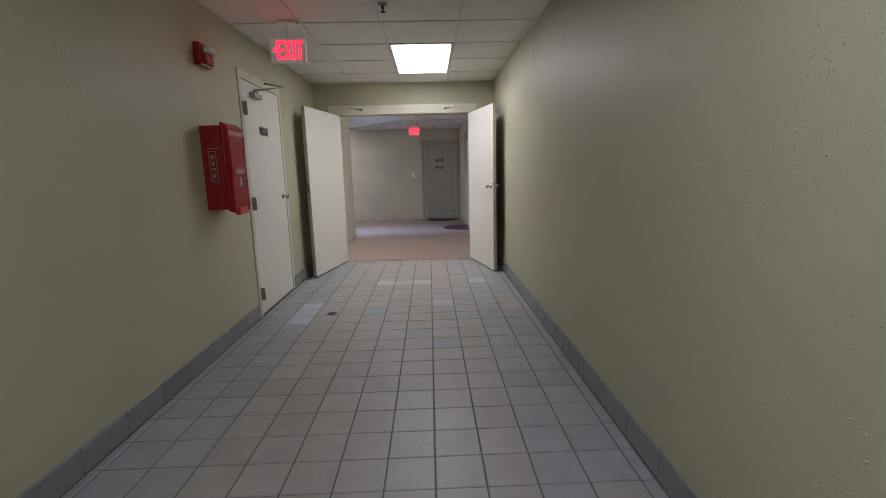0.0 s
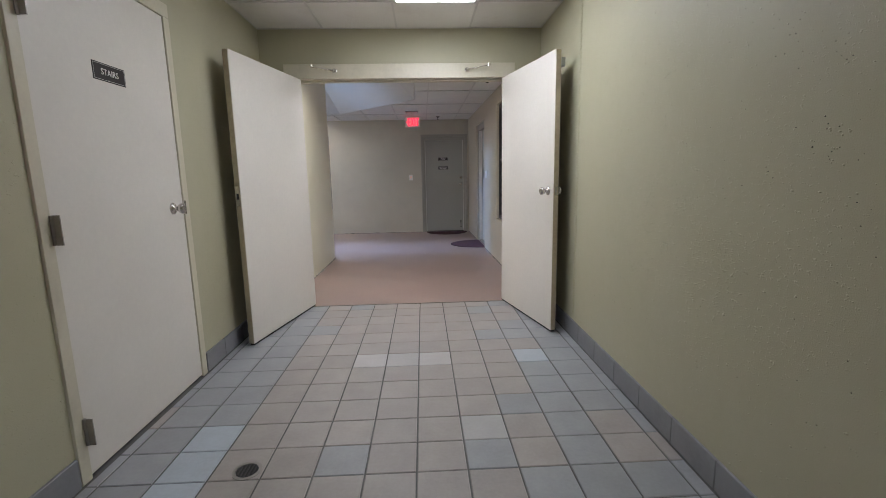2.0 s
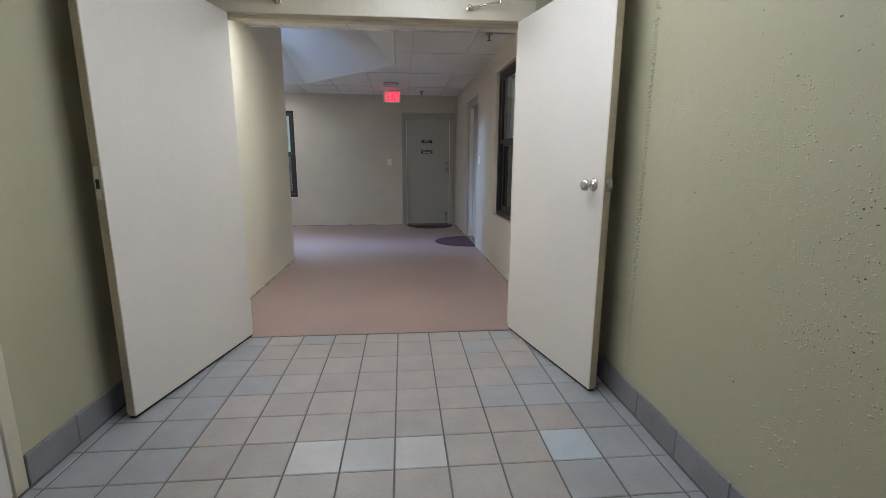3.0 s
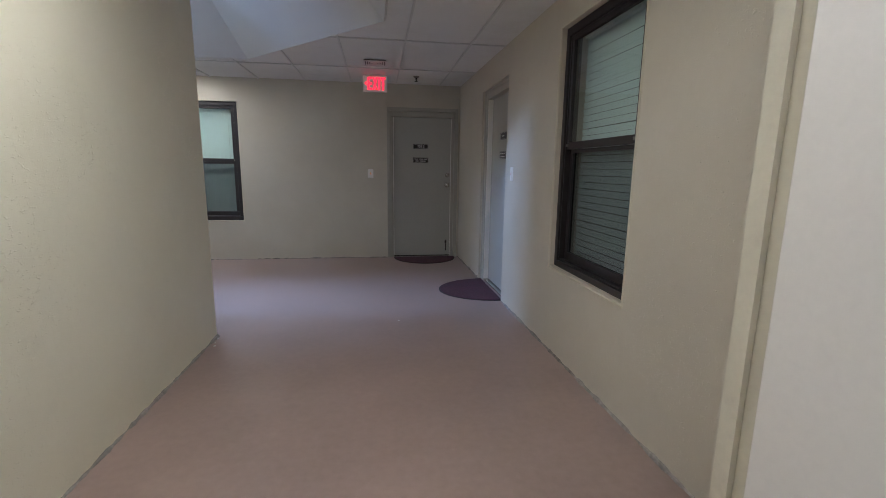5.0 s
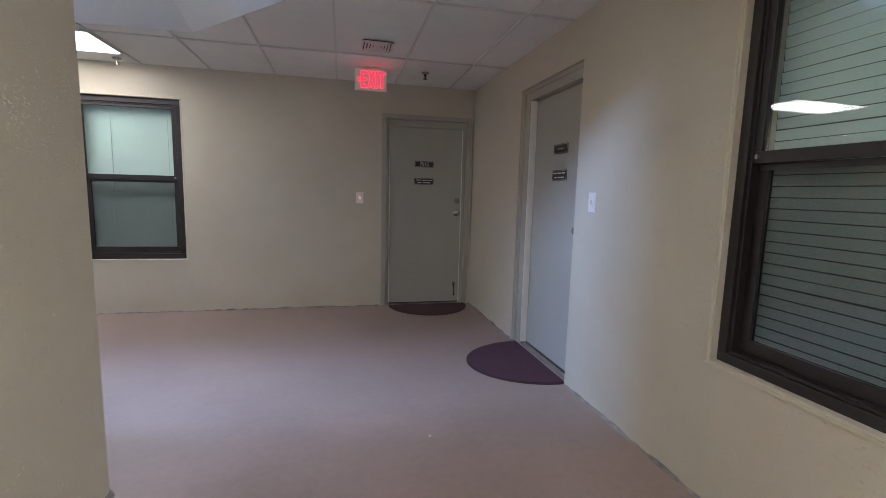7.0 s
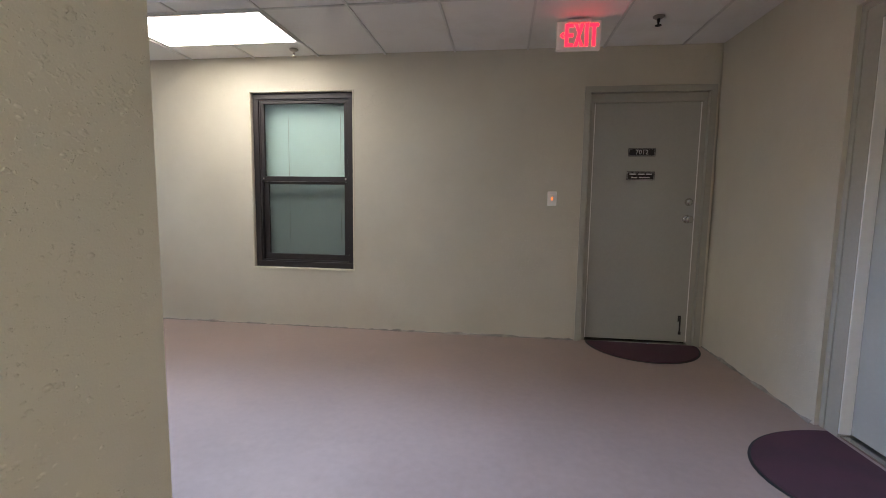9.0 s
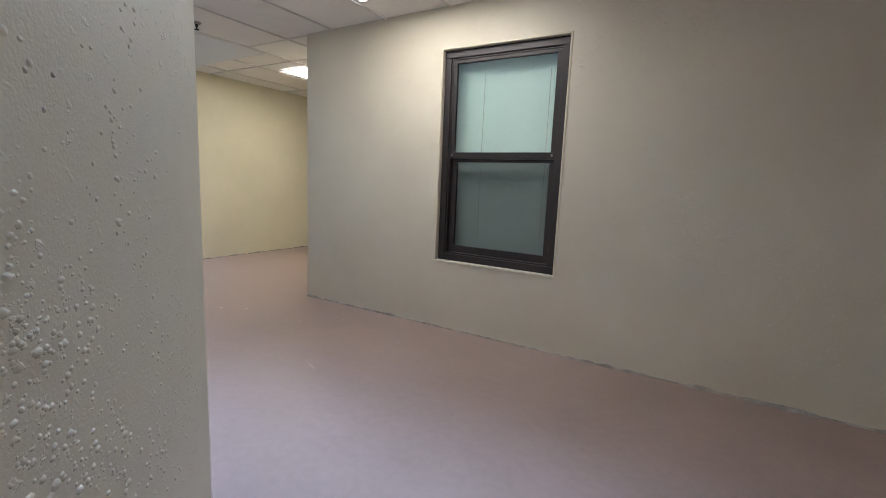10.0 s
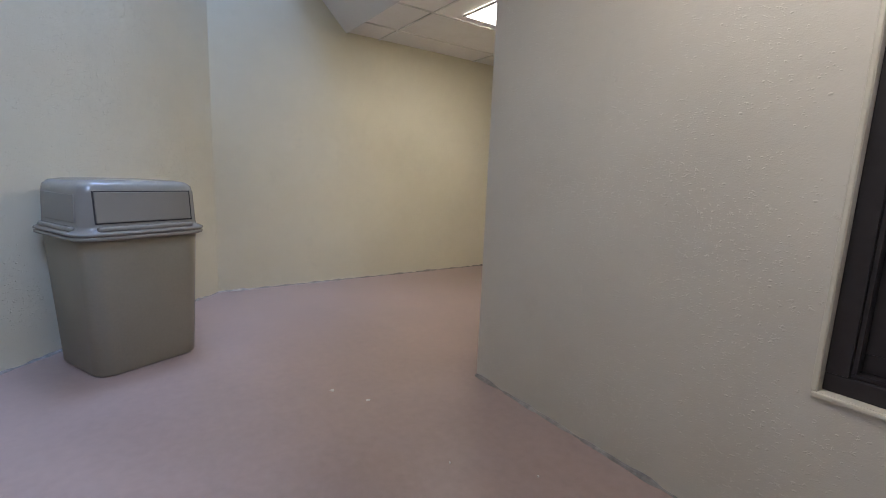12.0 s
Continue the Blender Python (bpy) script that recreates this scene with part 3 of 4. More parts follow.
for z in (0.21, 1.04, 1.86):
    hinge(leaf, pose(0.052, -0.016, z, 0, 0, 180))
knob(leaf, pose(0.90, -0.004, 1.06, 90, 0, 0), label="chrome door knob")
part("keeper", box_mesh(1.008, -0.016, 1.02, 1.022, -0.004, 1.10, bevel=0.002), CHROME, stair, "chrome latch guard")
closer = part("closer_body", box_mesh(0.22, -0.060, 1.975, 0.41, -0.004, 2.022, bevel=0.010), GREY_METAL, stair, "grey door closer")
part("closer_cap", add_turned(bmesh.new(), [(0.022, 0), (0.022, 0.02), (0.016, 0.03)], pose(0.31, -0.034, 2.022)), STEEL, closer, smooth=True)
bm = add_tube(bmesh.new(), (0.31, -0.034, 2.046), (0.60, -0.20, 2.12), 0.009, 0.007, 10)
part("closer_arm", bm, STEEL, closer, "long steel closer arm", smooth=True)
part("closer_link", add_tube(bmesh.new(), (0.60, -0.20, 2.125), (0.62, -0.012, 2.16), 0.007, None, 10), STEEL, closer, smooth=True)
name_plate("dark sign with white engraved capitals on the stair door", pose(WEST + 0.0045, 4.675, 1.70, 0, 0, 90), 0.215, 0.078, "STAIRS", size=0.038)


def office_door(name, m, wide, head, face, label, deep, proud, inset=0.0, top=0.1):
    """A taupe door set deep in its frame; local x along the wall, y into it."""
    d = tagged(new(name), label, "door", kind="structure")
    d.matrix_world = m
    bm = add_frame(bmesh.new(), 0, wide, head, face * 0.55, -proud, deep + 0.05, top_face=face * 0.55, bevel=0.003)
    part("door_frame", bm, FRAME_TAUPE, d)
    bm = bmesh.new()
    i = face * 0.55
    near, far = face + inset, wide - (i + 0.004 if inset else face)
    add_box(bm, i, 0.028, 0, near, deep + 0.05, head - top, bevel=0.002)
    add_box(bm, far, 0.028, 0, wide - i, deep + 0.05, head - top, bevel=0.0015)
    add_box(bm, i, 0.028, head - top, wide - i, deep + 0.05, head - i, bevel=0.002)
    part("door_stop", bm, FRAME_TAUPE, d)
    lf = part("leaf", box_mesh(near + 0.003, deep, 0.022, far - 0.003, deep + 0.044, head - top - 0.003, bevel=0.002), DOOR_TAUPE, d)
    part("threshold", box_mesh(near, deep - 0.045, 0.0, far, deep + 0.044, 0.012, bevel=0.004), CHROME, d, "aluminium threshold")
    # Added black sheet that paints the shade round the leaf
    part("gap_shade_backing", box_mesh(0.01, deep + 0.046, 0.0, wide - 0.01, deep + 0.09, head), BLACK_RUBBER_AND_GAPS, d)
    for x in (near - 0.001, far - 0.007):
        part("weather_strip", box_mesh(x, 0.031, 0.02, x + 0.008, deep - 0.001, head - top - 0.004), WHITE_PLASTIC, d, "pale weather strip")
    kx = far - 0.055 + inset * 0.85
    knob(lf, pose(kx, deep, 1.02, 90, 0, 0), label="chrome door knob")
    return d, lf, kx


fd, fleaf, fkx = office_door("door_3", pose(0.115, 12.04, 0), 0.97, 2.045, 0.085, "closed taupe office door in the lobby corner", 0.035, 0.016, top=0.118)
part("deadbolt", add_turned(bmesh.new(), [(0.03, 0), (0.03, 0.008), (0.022, 0.02), (0.018, 0.026)], pose(fkx + 0.005, 0.035, 1.155, 90)), CHROME, fleaf, "chrome deadbolt", smooth=True)
kick_stop(fleaf, pose(fkx - 0.005, 0.035, 0.09))
name_plate("dark number sign with white digits on the corner door", pose(0.576, 12.074, 1.541), 0.205, 0.062, "7012", size=0.05)
name_plate("dark sign with two lines of small white writing", pose(0.576, 12.074, 1.358), 0.212, 0.068, bars=((-0.085, -0.035, 0.013), (-0.022, 0.030, 0.013), (0.04, 0.085, 0.013), (-0.07, -0.025, -0.013), (-0.012, 0.07, -0.013)))

rturn = math.degrees(math.atan2(R1.x - R0.x, R1.y - R0.y))
# seen from the lobby, x runs towards the viewer and y into the wall
RD = pose(on_right(10.76), 10.76, 0, 0, 0, -90 - rturn)
rd, rleaf, rkx = office_door("door_4", RD, 0.93, 2.075, 0.06, "closed taupe office door in a deep recess", 0.085, -0.022, 0.06, top=0.095)
kick_stop(rleaf, pose(rkx - 0.005, 0.085, 0.09))
name_plate("dark number sign on the recessed door, writing too small to read", RD @ pose(0.545, 0.0835, 1.575), 0.205, 0.068, bars=((-0.04, -0.018, 0.0), (-0.012, 0.01, 0.0), (0.016, 0.038, 0.0)))
name_plate("dark sign with two lines of small white writing", RD @ pose(0.545, 0.0835, 1.388), 0.212, 0.075, bars=((-0.085, -0.035, 0.015), (-0.022, 0.030, 0.015), (0.04, 0.085, 0.015), (-0.07, -0.025, -0.015), (-0.012, 0.07, -0.015)))


# ---- windows ----
def sash_window(name, m, wide, low, high, meeting, label, slats):
    """A double-hung window; local x along the wall, y into it, z up."""
    w = tagged(new(name), label, "window", kind="structure")
    w.matrix_world = m
    d0 = 0.032
    bm = bmesh.new()
    f = 0.05
    for x0, x1, z0, z1 in ((0, f, low + f, high - f), (wide - f, wide, low + f, high - f), (0, wide, low, low + f), (0, wide, high - f, high)):
        add_box(bm, x0, d0, z0, x1, d0 + 0.09, z1, bevel=0.003)
    outer = part("window_frame", bm, BRONZE, w)
    bm = bmesh.new()
    for x0, x1, z0, z1 in ((f, f + 0.012, low + f + 0.012, high - f - 0.012), (wide - f - 0.012, wide - f, low + f + 0.012, high - f - 0.012), (f, wide - f, low + f, low + f + 0.012), (f, wide - f, high - f - 0.012, high - f)):
        add_box(bm, x0, d0 + 0.012, z0, x1, d0 + 0.085, z1, bevel=0.002)
    part("track", bm, BRONZE, outer)
    for tag, z0, z1, y0, rail in (("upper_sash", meeting - 0.022, high - f - 0.012, d0 + 0.018, 0.024), ("lower_sash", low + f + 0.012, meeting - 0.022, d0 + 0.048, 0.052)):
        sash = bmesh.new()
        a, b, st = f + 0.012, wide - f - 0.012, 0.030 if tag == "upper_sash" else 0.042
        bot = 0.044 if tag == "upper_sash" else rail
        add_box(sash, a, y0, z0, b, y0 + 0.026, z0 + bot, bevel=0.002)
        add_box(sash, a, y0, z1 - 0.024, b, y0 + 0.026, z1, bevel=0.002)
        add_box(sash, a, y0, z0 + bot, a + st, y0 + 0.026, z1 - 0.024, bevel=0.002)
        add_box(sash, b - st, y0, z0 + bot, b, y0 + 0.026, z1 - 0.024, bevel=0.002)
        sash = part(tag, sash, BRONZE, w)
        pane = part("pane", box_mesh(a + st - 0.004, y0 + 0.010, z0 + bot - 0.004, b - st + 0.004, y0 + 0.014, z1 - 0.020), GLASS if tag == "upper_sash" else LOWER_GLASS, sash,
                    "teal-tinted glass" if tag == "upper_sash" else "darker glass")
        pane.visible_shadow = False
    for x in (f + 0.03, wide - f - 0.03):
        part("sash_clip", box_mesh(x - 0.006, d0 + 0.006, meeting - 0.006, x + 0.006, d0 + 0.02, meeting + 0.010, bevel=0.002), STEEL, w)
    part("window_sill", box_mesh(-0.012, -0.008, low - 0.016, wide + 0.012, d0 + 0.02, low - 0.001, bevel=0.004), FRAME_CREAM, w, "cream plaster sill")
    for x0, x1, z0, z1 in ((-0.015, -0.001, low - 0.001, high + 0.014), (wide + 0.001, wide + 0.015, low - 0.001, high + 0.014), (-0.001, wide + 0.001, high + 0.001, high + 0.014)):
        part("plaster_return", box_mesh(x0, -0.005, z0, x1, d0 + 0.012, z1, bevel=0.004), FRAME_CREAM, w, "cream plaster edge round the frame")
    # Added shallow box; its dark colour stands in for the unlit room
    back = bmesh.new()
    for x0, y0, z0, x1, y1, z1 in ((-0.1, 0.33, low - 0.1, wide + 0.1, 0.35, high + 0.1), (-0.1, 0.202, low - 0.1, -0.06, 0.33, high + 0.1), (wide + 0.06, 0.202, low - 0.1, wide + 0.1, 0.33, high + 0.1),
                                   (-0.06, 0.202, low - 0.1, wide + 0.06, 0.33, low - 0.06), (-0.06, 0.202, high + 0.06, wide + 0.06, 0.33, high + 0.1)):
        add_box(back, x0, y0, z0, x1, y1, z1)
    part("room_shade_box", back, ROOM_SHADE, w)
    blind = thing("window_blind", m @ pose(0, 0.168, 0), "off-white horizontal blind closed behind the glass" if slats else "off-white shade drawn behind the glass", "blind", "window blinds")
    if slats:
        part("head_rail", box_mesh(0.03, -0.02, high - 0.06, wide - 0.03, 0.02, high - 0.02), BLIND, blind)
        bm = box_mesh(0.04, -0.0012, -0.0192, wide - 0.04, 0.0012, 0.0192)
        bmesh.ops.transform(bm, matrix=pose(0, 0, 0, 9, 0, 0), verts=bm.verts[:])
        shape = finish(bm, BLIND)
        z = high - 0.09
        while z > low + 0.04:
            s = new("slat", shape)
            s.parent = blind
            s.matrix_local = pose(0, random.uniform(-0.001, 0.001), z, random.uniform(-1.5, 1.5), random.uniform(-0.25, 0.25), 0)
            z -= 0.0425
    else:
        part("fabric", box_mesh(0.035, -0.002, low + 0.06, wide - 0.035, 0.002, high - 0.02), BLIND, blind)
        part("bottom_rail", box_mesh(0.035, -0.008, low + 0.03, wide - 0.035, 0.008, low + 0.06, bevel=0.003), BLIND, blind)
    for x in () if slats else (wide * 0.30, wide * 0.83):
        part("cord", add_tube(bmesh.new(), (x, -0.028, low + 0.18), (x, -0.028, high - 0.16), 0.0016, None, 6), STEEL, blind, "thin grey pull cord")
    return w


sash_window("window_1", pose(-2.705, 12.04, 0), 0.919, 0.53, 2.05, 1.315, "dark bronze double-hung window with teal glass", False)
sash_window("window_2", pose(on_right(8.715), 8.715, 0, 0, 0, -90 - rturn), 0.925, 0.59, 2.135, 1.405, "dark bronze double-hung window with blinds behind", True)


# ---- ceiling fittings ----
def ceiling_light(x0, y0, x1, y1, z, label, glow):
    lamp = thing("ceiling_light", pose((x0 + x1) / 2, (y0 + y1) / 2, z), label, "light", "fluorescent ceiling panels")
    a, b = (x1 - x0) / 2, (y1 - y0) / 2
    bm = bmesh.new()
    r = 0.018
    for u0, v0, u1, v1 in ((-a, -b, a, -b + r), (-a, b - r, a, b), (-a, -b + r, -a + r, b - r), (a - r, -b + r, a, b - r)):
        add_box(bm, u0, v0, -0.008, u1, v1, 0.004, bevel=0.001)
    part("frame", bm, T_BAR, lamp)
    part("diffuser", box_mesh(-a + r, -b + r, -0.005, a - r, b - r, 0.003), glow, lamp, "glowing white diffuser")
    return lamp


ceiling_light(-0.045, 4.79, 0.575, 6.105, CEIL, "bright square-edged fluorescent panel in the corridor ceiling", PANEL_COOL)
ceiling_light(-0.045, -0.35, 0.575, 0.965, CEIL, "bright fluorescent panel further back in the corridor ceiling", PANEL_BACK)
ceiling_light(-1.10, 6.92, 0.02, 7.49, CEIL2, "bright fluorescent panel just past the double doors", PANEL_SOFT)
ceiling_light(-3.18, 11.12, -2.08, 11.69, CEIL2, "bright fluorescent panel in the ceiling beside the window", PANEL_WARM)
ceiling_light(-5.45, 12.81, -4.35, 13.38, CEIL2, "bright fluorescent panel in the side passage ceiling", PANEL_YELLOW)


def exit_sign(x, y, z, top, label):
    sign = thing("exit_sign", pose(x, y, z), label, "exit sign", "exit signs")
    w, h = 0.285, 0.185
    part("housing", box_mesh(-w / 2, -0.022, -h / 2, w / 2, 0.022, h / 2, bevel=0.008), EXIT_BODY, sign)
    part("canopy", box_mesh(-0.075, -0.045, top - z - 0.022, 0.075, 0.045, top - z, bevel=0.005), WHITE_PLASTIC, sign)
    part("stem", add_tube(bmesh.new(), (0, 0, h / 2 - 0.004), (0, 0, top - z - 0.02), 0.012), WHITE_PLASTIC, sign)
    bm = bmesh.new()
    # heavy condensed capitals, 0.15 high
    t, y0, y1, zb, zt = 0.021, -0.0255, -0.0225, -0.072, 0.072

    def slab(pts):
        lo = [bm.verts.new((px, y0, pz)) for px, pz in pts]
        hi = [bm.verts.new((px, y1, pz)) for px, pz in pts]
        bm.faces.new(lo)
        bm.faces.new(list(reversed(hi)))
        for k in range(len(pts)):
            bm.faces.new((lo[k], lo[k - 1], hi[k - 1], hi[k]))

    x0 = -0.088
    slab([(x0, zb), (x0 + t, zb), (x0 + t, zt), (x0, zt)])
    for zc in (zb, -t / 2, zt - t):
        slab([(x0 + t, zc), (x0 + 0.052, zc), (x0 + 0.052, zc + t), (x0 + t, zc + t)])
    x0 = -0.030
    slab([(x0, zb), (x0 + t, zb), (x0 + 0.062, zt), (x0 + 0.062 - t, zt)])
    slab([(x0 + 0.062 - t, zb), (x0 + 0.062, zb), (x0 + 0.0365, -0.012), (x0 + 0.0245, -0.012 - 0.0)])
    slab([(x0, zt), (x0 + 0.0255, 0.012), (x0 + 0.0375, 0.012), (x0 + t, zt)])
    x0 = 0.040
    slab([(x0, zb), (x0 + t, zb), (x0 + t, zt), (x0, zt)])
    x0 = 0.068
    slab([(x0, zt - t), (x0 + 0.058, zt - t), (x0 + 0.058, zt), (x0, zt)])
    slab([(x0 + 0.0185, zb), (x0 + 0.0395, zb), (x0 + 0.0395, zt - t), (x0 + 0.0185, zt - t)])
    part("lettering", bm, EXIT_RED, sign, "glowing red capitals")
    bm = bmesh.new()
    slab([(-0.122, 0.0), (-0.100, -0.022), (-0.096, -0.012), (-0.106, 0.0), (-0.096, 0.012), (-0.100, 0.022)])
    part("chevron", bm, EXIT_RED, sign, "glowing red arrow")
    return sign


exit_sign(-0.81, 4.10, 2.285, CEIL, "glowing red exit sign hung from the corridor ceiling")
exit_sign(-0.035, 11.5, 2.238, CEIL2, "glowing red exit sign hung from the lobby ceiling")


def sprinkler(x, y, z, metal=BLACK_RUBBER_AND_GAPS):
    s = thing("sprinkler", pose(x, y, z), "small %s pendent fire sprinkler on the ceiling" % ("dark" if metal == BLACK_RUBBER_AND_GAPS else "bright steel"), "sprinkler", "ceiling sprinklers")
    part("escutcheon", add_turned(bmesh.new(), [(0.036, 0.004), (0.036, -0.002), (0.022, -0.012)], Matrix()), STEEL, s, smooth=True)
    part("body", add_turned(bmesh.new(), [(0.010, 0), (0.010, -0.03), (0.006, -0.036), (0.006, -0.052)], Matrix(), 12), metal, s)
    part("deflector", add_turned(bmesh.new(), [(0.020, -0.052), (0.020, -0.055), (0.004, -0.058)], Matrix(), 12), metal, s)
    return s


for x, y, z in ((0.0, 3.74, CEIL), (0.462, 11.48, CEIL2), (0.93, 7.97, CEIL2), (-4.74, 11.42, CEIL2)):
    sprinkler(x, y, z)
sprinkler(-2.21, 11.86, CEIL2, CHROME)

vent = thing("ceiling_vent", pose(-0.03, 10.83, CEIL2), "dark square louvred air vent in the ceiling", "vent")
# Black sheet stands in for the shaded duct behind the louvres
part("backing", box_mesh(-0.112, -0.112, 0.0, 0.112, 0.112, 0.005), BLACK_RUBBER_AND_GAPS, vent)
for k in range(5):
    r = 0.118 - 0.023 * k
    bm = bmesh.new()
    for u0, v0, u1, v1 in ((-r, -r, r, -r + 0.014), (-r, r - 0.014, r, r), (-r, -r + 0.014, -r + 0.014, r - 0.014), (r - 0.014, -r + 0.014, r, r - 0.014)):
        add_box(bm, u0, v0, -0.010, u1, v1, -0.001)
    part("louvre_ring" if k else "frame", bm, T_BAR, vent)

# ---- corridor west wall: alarm, extinguisher case, pull station ----
SIDE = pose(WEST, 0, 0, 0, 0, 90)  # local x along +y, y into the wall, z up

alarm = thing("fire_alarm_strobe", SIDE @ pose(3.56, 0, 2.125), "red wall-mounted fire alarm with a clear strobe", "alarm")
part("base", box_mesh(-0.085, -0.045, -0.075, 0.085, 0, 0.075, bevel=0.006), RED, alarm)
part("horn", box_mesh(-0.055, -0.075, -0.065, 0.06, -0.045, 0.01, bevel=0.012), RED, alarm)
part("strobe", box_mesh(-0.035, -0.10, 0.012, 0.045, -0.045, 0.055, bevel=0.010), LENS, alarm, "clear strobe lens")
part("label_strip", box_mesh(-0.08, -0.0455, -0.072, 0.08, -0.0445, -0.064), SIGN_WHITE, alarm)

CASE = SIDE @ pose(3.435, 0, 1.055)
case = thing("extinguisher_cabinet", CASE, "red plastic fire extinguisher case on the wall", "extinguisher cabinet")
CW, CD, CH = 0.275, 0.15, 0.585
bm = bmesh.new()
add_box(bm, 0, -0.010, 0, CW, 0, CH, bevel=0.003)
add_box(bm, 0, -CD + 0.012, 0, 0.008, -0.010, CH, bevel=0.003)
add_box(bm, CW - 0.008, -CD + 0.012, 0, CW, -0.010, CH, bevel=0.003)
add_box(bm, 0.008, -CD + 0.012, 0, CW - 0.008, -0.010, 0.010, bevel=0.003)
add_box(bm, 0.008, -CD + 0.012, CH - 0.010, CW - 0.008, -0.010, CH, bevel=0.003)
part("body", bm, RED, case)
# smoky see-through hood over the open case
profile = [(CD - 0.012, -0.012), (CD + 0.030, -0.026), (CD + 0.040, -0.020), (CD + 0.045, 0.0), (CD + 0.045, 0.52), (CD + 0.041, 0.555), (CD + 0.028, 0.583), (CD + 0.006, CH + 0.020), (CD - 0.012, CH + 0.026)]
bm = bmesh.new()
ends = [[bm.verts.new((x, -d, z)) for d, z in profile] for x in (0.006, CW - 0.006)]
for k in range(len(profile)):
    bm.faces.new((ends[0][k - 1], ends[0][k], ends[1][k], ends[1][k - 1]))
rims = [bm.faces.new(ends[0]), bm.faces.new(list(reversed(ends[1])))]
bmesh.ops.bevel(bm, geom=[e for f in rims for e in f.edges], offset=0.010, segments=3, affect="EDGES", profile=0.5)
cover = part("cover", bm, RED_COVER, case, "glossy smoky red see-through hood")
cover.visible_shadow = False
bottle = thing("fire_extinguisher", CASE @ pose(CW / 2, -0.078, 0.011), "red fire extinguisher behind the smoky hood of its case", "fire extinguisher")
part("cylinder", add_turned(bmesh.new(), [(0.052, 0.0), (0.056, 0.006), (0.056, 0.31), (0.048, 0.345), (0.028, 0.375), (0.018, 0.40)], Matrix(), 24), RED_BRIGHT, bottle, smooth=True)
part("valve", add_turned(bmesh.new(), [(0.016, 0.40), (0.016, 0.43), (0.010, 0.435), (0.010, 0.45)], Matrix(), 14), STEEL, bottle)
part("handle", box_mesh(-0.012, -0.045, 0.45, 0.012, 0.03, 0.462, bevel=0.003), BLACK_RUBBER_AND_GAPS, bottle)
part("cover_lip", box_mesh(-0.004, -CD - 0.004, -0.006, CW + 0.004, -CD + 0.004, CH + 0.006, bevel=0.003), RED, case)
part("pull_tab", box_mesh(CW / 2 - 0.075, -CD - 0.052, -0.045, CW / 2 + 0.075, -CD - 0.012, 0.012, bevel=0.008), RED_BRIGHT, case, "bright red pull tab")
for z0, half in ((0.277, 0.062), (0.263, 0.07), (0.249, 0.054)):
    part("label_bar", box_mesh(CW / 2 - half, -CD - 0.0468, z0, CW / 2 + half, -CD - 0.0455, z0 + 0.008), GREY_METAL, cover, "grey line of unreadable small writing")
bm = bmesh.new()
add_box(bm, CW / 2 - 0.02, -CD - 0.0468, 0.165, CW / 2 + 0.02, -CD - 0.0455, 0.228)
part("picture_label", bm, GREY_METAL, cover)
bm = bmesh.new()
for y0, z0, y1, z1 in ((-0.098, 0.20, -0.093, 0.41), (-0.051, 0.20, -0.046, 0.41), (-0.093, 0.405, -0.051, 0.41), (-0.093, 0.20, -0.051, 0.205),
                       (-0.084, 0.355, -0.060, 0.385), (-0.080, 0.31, -0.064, 0.34), (-0.084, 0.275, -0.060, 0.295), (-0.082, 0.225, -0.062, 0.255)):
    add_box(bm, -0.0015, y0, z0, -0.0005, y1, z1)
add_box(bm, -0.0012, -0.12, 0.425, -0.0005, -0.04, 0.432)
part("side_label", bm, GREY_METAL, case, "white safety label with unreadable marks")

pull = thing("fire_alarm_pull", SIDE @ pose(3.91, 0, 1.26), "red fire alarm pull station with white lettering", "pull station")
part("back_box", box_mesh(-0.055, -0.045, -0.085, 0.055, 0, 0.085, bevel=0.006), RED, pull)
face = part("face_plate", box_mesh(-0.048, -0.064, -0.078, 0.048, -0.045, 0.078, bevel=0.005), RED_BRIGHT, pull)
lettering("lettering", "FIRE", 0.036, SIGN_WHITE, pull, pose(0, -0.0652, 0.055, 90, 0, 0))
part("handle", box_mesh(-0.036, -0.072, -0.030, 0.036, -0.064, 0.034, bevel=0.003), SIGN_BLACK, face, "dark pull bar")
part("handle_bar", box_mesh(-0.034, -0.078, 0.002, 0.034, -0.072, 0.016, bevel=0.002), WHITE_PLASTIC, face)
part("trim_line", box_mesh(-0.040, -0.0655, -0.042, 0.040, -0.0642, -0.036), SIGN_WHITE, face)
part("key_lock", add_tube(bmesh.new(), (0.034, -0.070, -0.066), (0.034, -0.060, -0.066), 0.007), STEEL, face)


def light_switch(m, label, pilot):
    s = thing("light_switch", m, label, "switch", "lighted wall switches")
    part("plate", box_mesh(-0.037, -0.006, -0.058, 0.037, 0, 0.058, bevel=0.003), WHITE_PLASTIC, s)
    part("rocker", box_mesh(-0.017, -0.010, -0.034, 0.017, -0.006, 0.034, bevel=0.002), WHITE_PLASTIC, s)
    part("pilot_light", box_mesh(-0.007, -0.0115, -0.012, 0.007, -0.010, 0.014), pilot, s, "small pilot light")
    return s


light_switch(pose(-0.109, 12.04, 1.168), "white switch plate with an orange glow by the corner door", NEON)
light_switch(pose(on_right(9.635), 9.635, 1.209, 0, 0, -90 - rturn), "white switch plate beside the recessed door", PINK)


